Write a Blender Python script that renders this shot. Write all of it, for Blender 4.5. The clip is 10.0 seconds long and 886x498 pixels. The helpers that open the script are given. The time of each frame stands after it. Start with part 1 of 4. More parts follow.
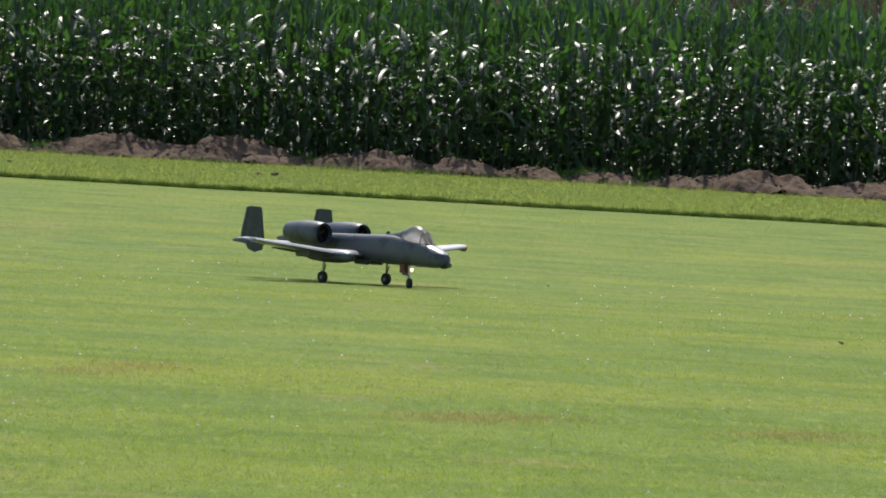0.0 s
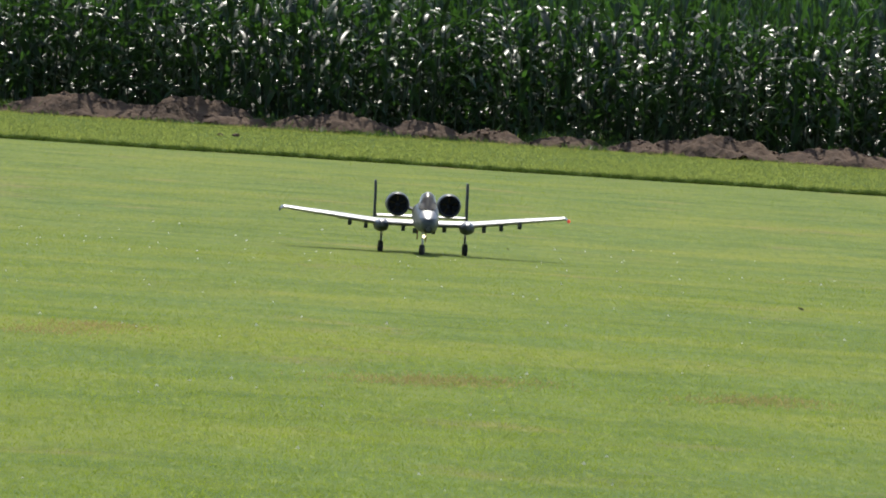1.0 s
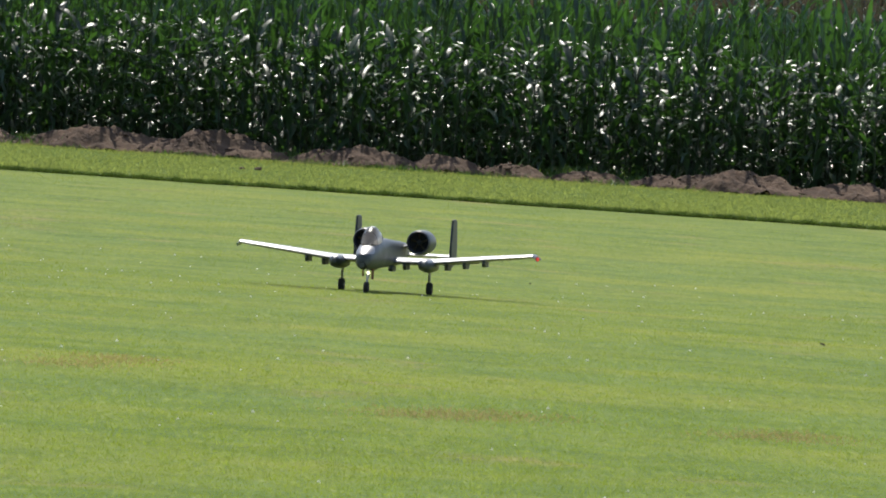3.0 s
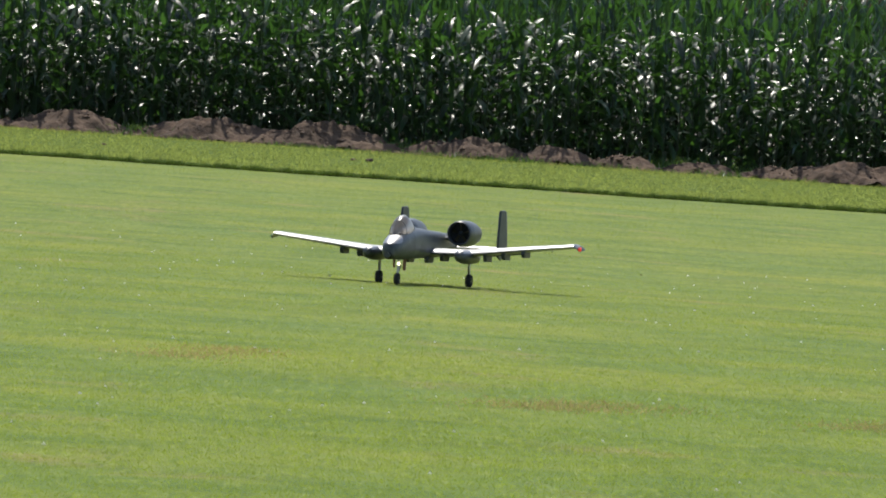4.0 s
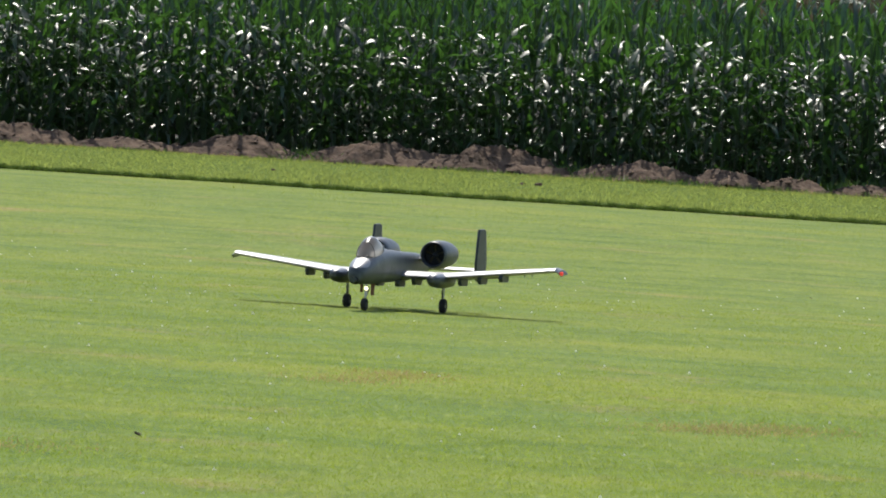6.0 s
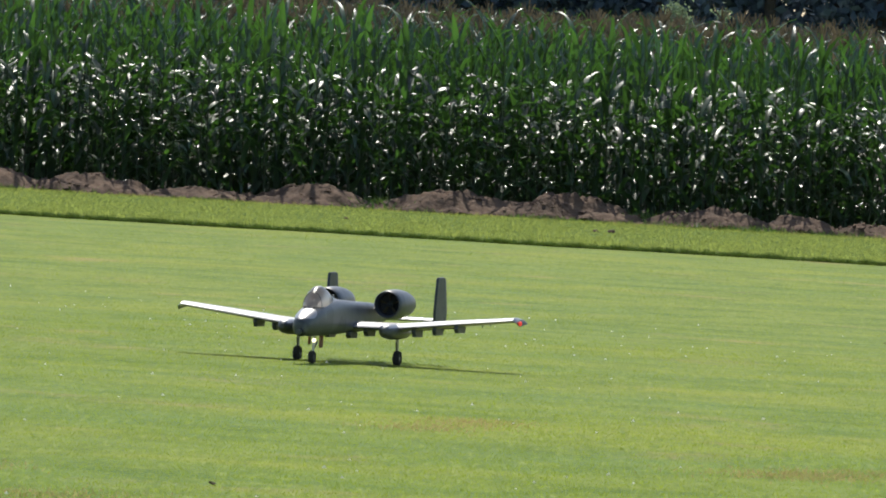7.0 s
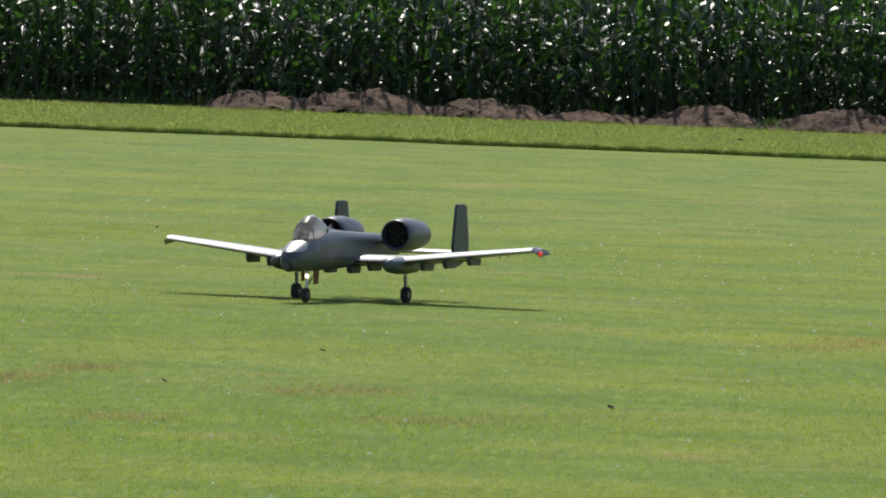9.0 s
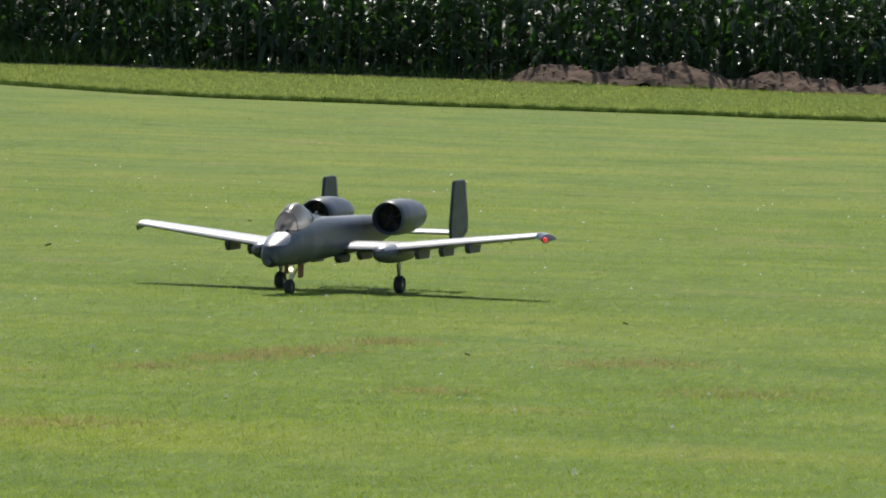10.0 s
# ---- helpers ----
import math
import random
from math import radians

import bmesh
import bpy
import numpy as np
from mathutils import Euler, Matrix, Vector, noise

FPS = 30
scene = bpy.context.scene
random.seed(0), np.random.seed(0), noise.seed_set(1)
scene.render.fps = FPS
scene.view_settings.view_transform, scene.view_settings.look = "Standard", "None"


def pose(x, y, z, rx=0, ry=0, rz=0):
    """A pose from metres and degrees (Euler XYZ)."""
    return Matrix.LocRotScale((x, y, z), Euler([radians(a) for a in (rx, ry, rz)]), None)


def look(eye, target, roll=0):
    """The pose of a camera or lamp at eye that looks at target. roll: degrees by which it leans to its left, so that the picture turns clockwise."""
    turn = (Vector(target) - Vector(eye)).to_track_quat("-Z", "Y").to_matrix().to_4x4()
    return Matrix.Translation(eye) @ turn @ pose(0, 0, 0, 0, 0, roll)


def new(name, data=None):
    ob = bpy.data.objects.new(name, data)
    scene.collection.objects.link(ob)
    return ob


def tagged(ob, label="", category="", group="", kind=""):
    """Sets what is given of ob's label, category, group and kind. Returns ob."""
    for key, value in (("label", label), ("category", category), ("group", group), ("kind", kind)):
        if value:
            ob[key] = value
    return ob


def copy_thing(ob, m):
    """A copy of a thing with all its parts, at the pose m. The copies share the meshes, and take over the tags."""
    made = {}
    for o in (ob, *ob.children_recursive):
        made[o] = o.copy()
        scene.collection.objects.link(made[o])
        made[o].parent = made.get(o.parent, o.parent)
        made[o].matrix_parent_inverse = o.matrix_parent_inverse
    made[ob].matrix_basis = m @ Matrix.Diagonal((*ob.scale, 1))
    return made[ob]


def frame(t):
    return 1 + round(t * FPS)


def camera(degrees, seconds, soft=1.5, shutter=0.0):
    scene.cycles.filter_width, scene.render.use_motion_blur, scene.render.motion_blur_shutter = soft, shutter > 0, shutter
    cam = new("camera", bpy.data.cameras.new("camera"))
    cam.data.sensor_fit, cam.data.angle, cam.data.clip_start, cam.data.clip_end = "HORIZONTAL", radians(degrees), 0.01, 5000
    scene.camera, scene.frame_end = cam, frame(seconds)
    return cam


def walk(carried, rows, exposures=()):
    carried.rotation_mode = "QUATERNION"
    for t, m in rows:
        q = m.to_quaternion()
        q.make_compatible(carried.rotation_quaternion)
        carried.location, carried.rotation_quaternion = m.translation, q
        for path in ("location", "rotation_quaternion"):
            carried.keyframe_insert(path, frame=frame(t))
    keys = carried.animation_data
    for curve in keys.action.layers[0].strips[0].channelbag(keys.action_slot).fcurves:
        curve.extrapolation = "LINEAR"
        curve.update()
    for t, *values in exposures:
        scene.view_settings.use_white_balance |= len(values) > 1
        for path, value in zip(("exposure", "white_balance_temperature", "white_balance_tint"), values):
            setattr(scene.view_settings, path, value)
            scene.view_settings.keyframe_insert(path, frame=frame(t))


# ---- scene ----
# The camera stands on a low bank at the edge of the airfield and pans after the aeroplane.
EYE = (0.0, 0.0, 2.282)
cam = camera(4.726, 10.0, soft=1.9)


def aim(pan, tilt, roll):
    p, e = radians(pan), radians(tilt)
    way = Vector((math.sin(p) * math.cos(e), math.cos(p) * math.cos(e), math.sin(e)))
    return look(EYE, Vector(EYE) + way * 50, roll)


walk(cam, [
    (0, aim(0.8767, -1.2327, 3.27)), (0.1, aim(0.8619, -1.1773, 3.37)), (0.2, aim(0.8371, -1.1226, 3.46)),
    (0.3, aim(0.8065, -1.1911, 3.56)), (0.4, aim(0.7846, -1.2890, 3.66)), (0.5, aim(0.7530, -1.3844, 3.75)),
    (0.7, aim(0.9485, -1.3538, 3.77)), (0.8, aim(1.0744, -1.3118, 3.77)), (1, aim(1.0998, -1.4185, 3.78)), (1.1, aim(1.0547, -1.5098, 3.80)),
    (1.2, aim(0.9515, -1.5237, 3.83)), (1.3, aim(0.8598, -1.5112, 3.85)), (1.5, aim(0.8411, -1.2761, 3.90)),
    (1.7, aim(0.8366, -1.1779, 4.12)), (1.8, aim(0.9302, -1.1499, 4.24)), (1.9, aim(0.8720, -1.2660, 4.35)),
    (2, aim(0.7963, -1.4069, 4.46)), (2.2, aim(0.8586, -1.5952, 4.56)), (3.3, aim(0.9660, -1.1671, 3.78)),
    (3.5, aim(0.7702, -1.1761, 3.91)), (3.7, aim(0.5726, -1.1920, 3.92)), (3.8, aim(0.4537, -1.2306, 3.92)), (3.9, aim(0.4069, -1.2904, 3.92)),
    (4, aim(0.3819, -1.3306, 3.93)), (4.1, aim(0.3085, -1.4331, 3.85)), (4.2, aim(0.2501, -1.4557, 3.77)),
    (4.3, aim(0.1689, -1.4453, 3.69)), (4.4, aim(0.0663, -1.4188, 3.61)), (4.5, aim(0.0013, -1.2802, 3.53)),
    (4.6, aim(0.0630, -1.1121, 3.56)), (4.7, aim(0.1693, -1.0577, 3.60)), (4.8, aim(0.1331, -1.0259, 3.63)),
    (5, aim(0.2267, -0.9345, 3.70)), (5.1, aim(0.1891, -0.9957, 3.65)), (5.2, aim(0.0956, -1.1827, 3.59)), (5.3, aim(-0.0198, -1.2823, 3.53)), (5.4, aim(-0.1447, -1.3806, 3.47)),
    (5.5, aim(-0.2610, -1.3750, 3.41)), (5.7, aim(-0.4193, -1.3538, 3.58)), (6.8, aim(-0.8246, -1.0057, 3.52)),
    (7, aim(-0.9345, -1.0307, 3.32)), (7.1, aim(-1.0688, -1.0540, 3.27)), (7.2, aim(-1.2113, -1.1804, 3.21)),
    (7.3, aim(-1.3341, -1.2446, 3.16)), (7.4, aim(-1.4683, -1.2719, 3.10)), (7.5, aim(-1.5492, -1.2494, 3.05)),
    (7.6, aim(-1.5163, -1.1531, 3.01)), (7.7, aim(-1.5103, -1.1657, 2.97)), (7.8, aim(-1.4036, -1.2293, 2.93)),
    (7.9, aim(-1.4240, -1.2760, 2.89)), (8, aim(-1.5156, -1.2982, 2.85)), (8.1, aim(-1.6324, -1.4711, 2.77)),
    (8.2, aim(-1.8444, -1.6154, 2.70)), (8.3, aim(-2.0625, -1.6334, 2.62)), (8.4, aim(-2.2101, -1.5591, 2.54)),
    (8.5, aim(-2.3757, -1.4944, 2.47)), (8.6, aim(-2.4965, -1.4690, 2.42)), (8.7, aim(-2.6481, -1.5427, 2.36)),
    (8.8, aim(-2.7874, -1.5806, 2.31)), (8.9, aim(-2.9001, -1.5822, 2.26)), (9, aim(-3.0214, -1.5420, 2.21)),
    (9.1, aim(-3.1816, -1.5615, 2.14)), (9.2, aim(-3.4475, -1.5635, 2.07)), (9.3, aim(-3.7278, -1.5514, 2.00)),
    (9.4, aim(-4.0295, -1.5253, 1.94)), (9.5, aim(-4.2265, -1.4881, 1.87)), (9.6, aim(-4.4238, -1.5311, 1.89)),
    (9.7, aim(-4.3993, -1.7207, 1.90)), (9.8, aim(-4.3388, -1.7272, 1.92)), (9.9, aim(-4.4253, -1.7316, 1.94)),
    (10, aim(-4.6307, -1.7401, 1.96)),
], exposures=[(0, -0.06), (1, -0.12), (1.5, -0.18), (2, -0.12), (3.5, -0.06), (4.5, -0.1), (5, 0.03), (5.5, 0.0), (7, 0.05), (7.5, 0.0), (8, -0.1), (8.5, -0.18), (10, -0.2)])

# ---- light ----
SUN_ELEVATION, SUN_TURN = radians(55), radians(-6)  # behind the maize, high
world = bpy.data.worlds.new("sky")
scene.world = world
world.use_nodes = True
sky = world.node_tree.nodes.new("ShaderNodeTexSky")
sky.sky_type, sky.sun_disc = "NISHITA", False
sky.sun_elevation, sky.sun_rotation = SUN_ELEVATION, SUN_TURN
world.node_tree.links.new(sky.outputs[0], world.node_tree.nodes["Background"].inputs[0])
world.node_tree.nodes["Background"].inputs[1].default_value = 0.15
sun_data = bpy.data.lights.new("sun", "SUN")
sun_data.energy, sun_data.angle, sun_data.color = 4.4, radians(0.53), (1.0, 0.95, 0.86)
sun = new("sun", sun_data)
SUN_WAY = Vector((math.sin(SUN_TURN) * math.cos(SUN_ELEVATION), math.cos(SUN_TURN) * math.cos(SUN_ELEVATION), math.sin(SUN_ELEVATION)))
sun.matrix_world = look(SUN_WAY * 300, (0, 0, 0))


# ---- materials ----
def material(name, colour, rough=0.6, metal=0.0, second=None, size=5.0, detail=6.0, spread=(0.35, 0.65),
             third=None, third_size=0.6, third_spread=(0.45, 0.7), bump=0.0, bump_size=60.0, through_colour=None,
             through_share=0.4, vary=0.0, coat=0.0, rough_vary=0.0, gloss=0.5, near=None, layers=(), space="Object", ior=1.5):
    """A surface with a base colour, patches of a second and a third colour, relief, and light shining through it."""
    m = bpy.data.materials.new(name)
    m.use_nodes = True
    nodes, link = m.node_tree.nodes, m.node_tree.links.new
    shader = nodes["Principled BSDF"]
    shader.inputs["Roughness"].default_value, shader.inputs["Metallic"].default_value = rough, metal
    shader.inputs["Coat Weight"].default_value, shader.inputs["Specular IOR Level"].default_value = coat, gloss
    shader.inputs["Coat Roughness"].default_value, shader.inputs["IOR"].default_value = 0.34, ior
    where = nodes.new("ShaderNodeTexCoord")

    def grain(scale, deep=detail):
        n = nodes.new("ShaderNodeTexNoise")
        n.inputs["Scale"].default_value, n.inputs["Detail"].default_value = scale, deep
        link(where.outputs[space], n.inputs["Vector"])
        return n.outputs["Fac"]

    def ramp(value, low, high):
        n = nodes.new("ShaderNodeMapRange")
        n.inputs["From Min"].default_value, n.inputs["From Max"].default_value = low, high
        link(value, n.inputs["Value"])
        return n.outputs["Result"]

    def mix(factor, a, b, kind="MIX"):
        n = nodes.new("ShaderNodeMix")
        n.data_type, n.blend_type = "RGBA", kind
        for socket, v in ((n.inputs[0], factor), (n.inputs[6], a), (n.inputs[7], b)):
            if isinstance(v, float):
                socket.default_value = v
            elif isinstance(v, tuple):
                socket.default_value = (*v, 1)
            else:
                link(v, socket)
        return n.outputs[2]

    out = colour
    if second:
        out = mix(ramp(grain(size), *spread), out, second)
    if third:
        out = mix(ramp(grain(third_size, 4.0), *third_spread), out, third)
    if near:  # blends another colour in from one line of the field to another
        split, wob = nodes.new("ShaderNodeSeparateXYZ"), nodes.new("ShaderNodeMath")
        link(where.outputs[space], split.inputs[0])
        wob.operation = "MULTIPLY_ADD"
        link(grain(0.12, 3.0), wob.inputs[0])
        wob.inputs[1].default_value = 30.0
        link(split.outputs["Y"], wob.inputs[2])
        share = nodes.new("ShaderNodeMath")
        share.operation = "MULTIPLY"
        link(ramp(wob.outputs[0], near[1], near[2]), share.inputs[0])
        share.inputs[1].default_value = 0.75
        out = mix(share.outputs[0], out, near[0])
    for k, (tint, scale, low, high, *along) in enumerate(layers):  # mottling, each layer shifted
        shift, n = nodes.new("ShaderNodeMapping"), nodes.new("ShaderNodeTexNoise")
        shift.inputs["Location"].default_value = (31.0 * k + 7, 17.0 * k, 0)
        shift.inputs["Scale"].default_value = (1.0, *along, 1.0) if along else (0.35, 0.45, 1.0) if k % 2 == 0 else (1.0, 0.7, 1.0)  # some drawn out along the mower's way
        n.inputs["Scale"].default_value, n.inputs["Detail"].default_value, n.inputs["Roughness"].default_value = scale, 7.0, 0.6
        link(where.outputs[space], shift.inputs[0])
        link(shift.outputs[0], n.inputs["Vector"])
        out = mix(ramp(n.outputs["Fac"], low, high), out, tint)
    if vary:
        info, geo = nodes.new("ShaderNodeObjectInfo"), nodes.new("ShaderNodeNewGeometry")
        add = nodes.new("ShaderNodeMath")
        add.operation = "ADD"
        link(info.outputs["Random"], add.inputs[0])
        link(geo.outputs["Random Per Island"], add.inputs[1])
        part_of = nodes.new("ShaderNodeMath")
        part_of.operation = "FRACT"
        link(add.outputs[0], part_of.inputs[0])
        tone = nodes.new("ShaderNodeMapRange")
        tone.inputs["To Min"].default_value, tone.inputs["To Max"].default_value = 1 - vary, 1 + vary
        link(part_of.outputs[0], tone.inputs["Value"])
        hue = nodes.new("ShaderNodeHueSaturation")
        link(tone.outputs["Result"], hue.inputs["Value"])
        if isinstance(out, tuple):
            hue.inputs["Color"].default_value = (*out, 1)
        else:
            link(out, hue.inputs["Color"])
        out = hue.outputs["Color"]
    if isinstance(out, tuple):
        shader.inputs["Base Color"].default_value = (*out, 1)
    else:
        link(out, shader.inputs["Base Color"])
    if rough_vary:
        r = nodes.new("ShaderNodeMapRange")
        r.inputs["To Min"].default_value, r.inputs["To Max"].default_value = rough - rough_vary, rough + rough_vary
        link(grain(size * 3), r.inputs["Value"])
        link(r.outputs["Result"], shader.inputs["Roughness"])
    if bump:
        b = nodes.new("ShaderNodeBump")
        b.inputs["Strength"].default_value, b.inputs["Distance"].default_value = bump, 0.5 / bump_size
        link(grain(bump_size, 8.0), b.inputs["Height"])
        link(b.outputs["Normal"], shader.inputs["Normal"])
    if through_colour:
        t = nodes.new("ShaderNodeBsdfTranslucent")
        t.inputs["Color"].default_value = (*through_colour, 1)
        if vary:
            h2 = nodes.new("ShaderNodeHueSaturation")
            h2.inputs["Color"].default_value = (*through_colour, 1)
            link(tone.outputs["Result"], h2.inputs["Value"])
            link(h2.outputs["Color"], t.inputs["Color"])
        both = nodes.new("ShaderNodeMixShader")
        both.inputs[0].default_value = through_share
        link(shader.outputs[0], both.inputs[1])
        link(t.outputs[0], both.inputs[2])
        link(both.outputs[0], nodes["Material Output"].inputs["Surface"])
    return m


def glow(name, colour, strength):
    m = bpy.data.materials.new(name)
    m.use_nodes = True
    s = m.node_tree.nodes["Principled BSDF"]
    s.inputs["Base Color"].default_value = (*colour, 1)
    s.inputs["Emission Color"].default_value, s.inputs["Emission Strength"].default_value = (*colour, 1), strength
    return m


def sward(k):
    """The lawn's mottling: blue-green clover, darker tufts, dry and straw-coloured spots."""
    return [((0.138 * k, 0.205 * k, 0.052 * k), 1.0, 0.45, 0.63), ((0.09 * k, 0.15 * k, 0.026 * k), 1.1, 0.47, 0.68),
            ((0.228 * k, 0.258 * k, 0.043 * k), 0.6, 0.48, 0.66), ((0.29 * k, 0.225 * k, 0.09 * k), 0.6, 0.58, 0.75),
            ((0.112 * k, 0.165 * k, 0.030 * k), 2.4, 0.49, 0.76), ((0.212 * k, 0.258 * k, 0.042 * k), 2.6, 0.52, 0.80),
            ((0.09 * k, 0.15 * k, 0.028 * k), 17.0, 0.52, 0.76, 0.09), ((0.27 * k, 0.32 * k, 0.075 * k), 21.0, 0.54, 0.78, 0.09)]


# lawn and blades both turn a darker green towards the near side
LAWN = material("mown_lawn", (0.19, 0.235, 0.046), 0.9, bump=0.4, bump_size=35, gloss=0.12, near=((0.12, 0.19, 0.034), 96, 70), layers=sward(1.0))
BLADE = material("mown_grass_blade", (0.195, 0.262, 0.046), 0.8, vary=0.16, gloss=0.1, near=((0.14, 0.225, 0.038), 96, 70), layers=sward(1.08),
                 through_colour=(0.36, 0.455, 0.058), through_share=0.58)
DRY = material("dry_grass_blade", (0.37, 0.30, 0.13), 0.85, second=(0.27, 0.22, 0.09), size=3, vary=0.2, gloss=0.1,
               through_colour=(0.48, 0.38, 0.17), through_share=0.5)
ROUGH = material("rough_turf", (0.12, 0.17, 0.03), 0.9, second=(0.09, 0.14, 0.03), size=3, bump=0.5, bump_size=20, gloss=0.05)
ROUGH_BLADE = material("rough_grass_blade", (0.25, 0.278, 0.08), 0.7, second=(0.195, 0.236, 0.066), size=1.1, vary=0.35, gloss=0.1,
                       through_colour=(0.42, 0.485, 0.11), through_share=0.48)
# the edge's front lies in shade, painted in as a darker green
SHADED_EDGE_BLADE = material("shaded_edge_blade", (0.11, 0.16, 0.035), 0.7, second=(0.075, 0.12, 0.03), size=0.9, vary=0.35, gloss=0.3,
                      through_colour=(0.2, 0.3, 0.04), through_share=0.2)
SOIL = material("dug_soil", (0.116, 0.067, 0.038), 0.95, second=(0.05, 0.029, 0.018), size=7, third=(0.155, 0.096, 0.058),
                third_size=1.6, bump=1.0, bump_size=18)
FIELD = material("field_soil", (0.10, 0.075, 0.05), 0.95, second=(0.06, 0.05, 0.035), size=2, bump=0.8, bump_size=8)
LEAF = material("maize_leaf", (0.046, 0.079, 0.044), 0.37, second=(0.058, 0.092, 0.054), size=4, bump=0.25, bump_size=40,
                through_colour=(0.08, 0.21, 0.026), through_share=0.31, vary=0.45, rough_vary=0.08, gloss=0.9)
STALK = material("maize_stalk", (0.035, 0.06, 0.02), 0.6, second=(0.055, 0.06, 0.025), size=9, vary=0.25)
TASSEL = material("maize_tassel", (0.13, 0.105, 0.065), 0.8, second=(0.085, 0.07, 0.045), size=8, vary=0.25,
                  through_colour=(0.16, 0.13, 0.075), through_share=0.3)
WEED = material("weed_leaf", (0.09, 0.16, 0.03), 0.5, through_colour=(0.16, 0.27, 0.04), through_share=0.35, vary=0.35)
# distance haze is put into the leaf colour as blue-grey
HAZED_WOOD_LEAF = material("hazed_far_tree_leaf", (0.085, 0.115, 0.15), 0.9, through_colour=(0.05, 0.075, 0.09), through_share=0.25, vary=0.2, gloss=0.0)
YOUNG_LEAF = material("young_tree_leaf", (0.2, 0.25, 0.2), 0.7, through_colour=(0.24, 0.32, 0.17), through_share=0.45, vary=0.3, gloss=0.1)
BARK = material("bark", (0.07, 0.055, 0.045), 0.95, second=(0.04, 0.035, 0.03), size=6, bump=0.8, bump_size=14)
GREY = material("grey_camouflage_paint", (0.080, 0.086, 0.096), 0.44, second=(0.040, 0.047, 0.053), size=4.0, spread=(0.47, 0.53),
                third=(0.096, 0.102, 0.113), third_size=14, third_spread=(0.5, 0.8), bump=0.05, bump_size=90, rough_vary=0.05, gloss=0.5, coat=0.12)
WING = material("glossy_grey_wing_paint", (0.10, 0.103, 0.113), 0.47, second=(0.075, 0.078, 0.086), size=4, third=(0.115, 0.118, 0.13), third_size=16,
                third_spread=(0.5, 0.8), rough_vary=0.06, gloss=1.0, coat=0.7, ior=1.85)
FIN_GREY = material("dark_fin_paint", (0.046, 0.055, 0.057), 0.5, second=(0.034, 0.042, 0.045), size=5, third=(0.06, 0.068, 0.07), third_size=18, gloss=0.4, rough_vary=0.08)
DARK_GREY = material("dark_grey_paint", (0.05, 0.056, 0.06), 0.5, second=(0.065, 0.07, 0.08), size=3, rough_vary=0.1)
RUBBER = material("tyre_rubber", (0.02, 0.02, 0.021), 0.85, second=(0.035, 0.033, 0.03), size=30)
BARE = material("bare_metal", (0.45, 0.45, 0.45), 0.35, 0.9, second=(0.3, 0.3, 0.3), size=20)
BLACK = material("black_duct", (0.015, 0.015, 0.016), 0.7)
BRASS = material("fan_blade_yellow", (0.13, 0.105, 0.045), 0.5, second=(0.10, 0.08, 0.04), size=30)
RUST = material("red_brown_door", (0.22, 0.075, 0.04), 0.6, second=(0.14, 0.05, 0.03), size=20)
SEAT = material("cockpit_tan", (0.24, 0.205, 0.165), 0.8, second=(0.1, 0.08, 0.07), size=18)
# white of the clover heads, also of sun glints modelled as specks
SPECK_WHITE = material("clover_and_glint_white", (0.75, 0.74, 0.68), 0.5, vary=0.15, through_colour=(0.9, 0.88, 0.78), through_share=0.55)
DEAD = material("dead_leaf", (0.10, 0.075, 0.045), 0.9, second=(0.06, 0.045, 0.03), size=25)
LAMP = glow("landing_light", (1.0, 0.86, 0.6), 2.5)
RED_LAMP = glow("red_position_light", (1.0, 0.07, 0.04), 0.5)
GREEN_LAMP = material("green_position_light", (0.02, 0.14, 0.06), 0.2)
GLASS = bpy.data.materials.new("canopy_glass")
GLASS.use_nodes = True
_n = GLASS.node_tree.nodes
_n.remove(_n["Principled BSDF"])
_clear, _gloss, _fr, _mx = (_n.new(k) for k in ("ShaderNodeBsdfTransparent", "ShaderNodeBsdfGlossy", "ShaderNodeFresnel", "ShaderNodeMixShader"))
_clear.inputs[0].default_value, _gloss.inputs["Roughness"].default_value = (0.93, 0.94, 0.95, 1), 0.3
_fr.inputs["IOR"].default_value = 1.5
_haze, _whitened = _n.new("ShaderNodeBsdfTranslucent"), _n.new("ShaderNodeMixShader")  # translucent white mixed in, painting the canopy's whitish reflection
_haze.inputs[0].default_value, _whitened.inputs[0].default_value = (0.92, 0.92, 0.94, 1), 0.55
for _a, _b in ((_fr.outputs[0], _mx.inputs[0]), (_clear.outputs[0], _whitened.inputs[1]), (_haze.outputs[0], _whitened.inputs[2]), (_whitened.outputs[0], _mx.inputs[1]),
               (_gloss.outputs[0], _mx.inputs[2]), (_mx.outputs[0], _n["Material Output"].inputs["Surface"])):
    GLASS.node_tree.links.new(_a, _b)


# ---- building helpers ----
def mesh_of(name, verts, faces, mat, smooth=False):
    me = bpy.data.meshes.new(name)
    me.from_pydata([tuple(v) for v in verts], [], faces)
    me.materials.append(mat)
    if smooth:
        me.polygons.foreach_set("use_smooth", np.ones(len(me.polygons), bool))
    me.update()
    return me


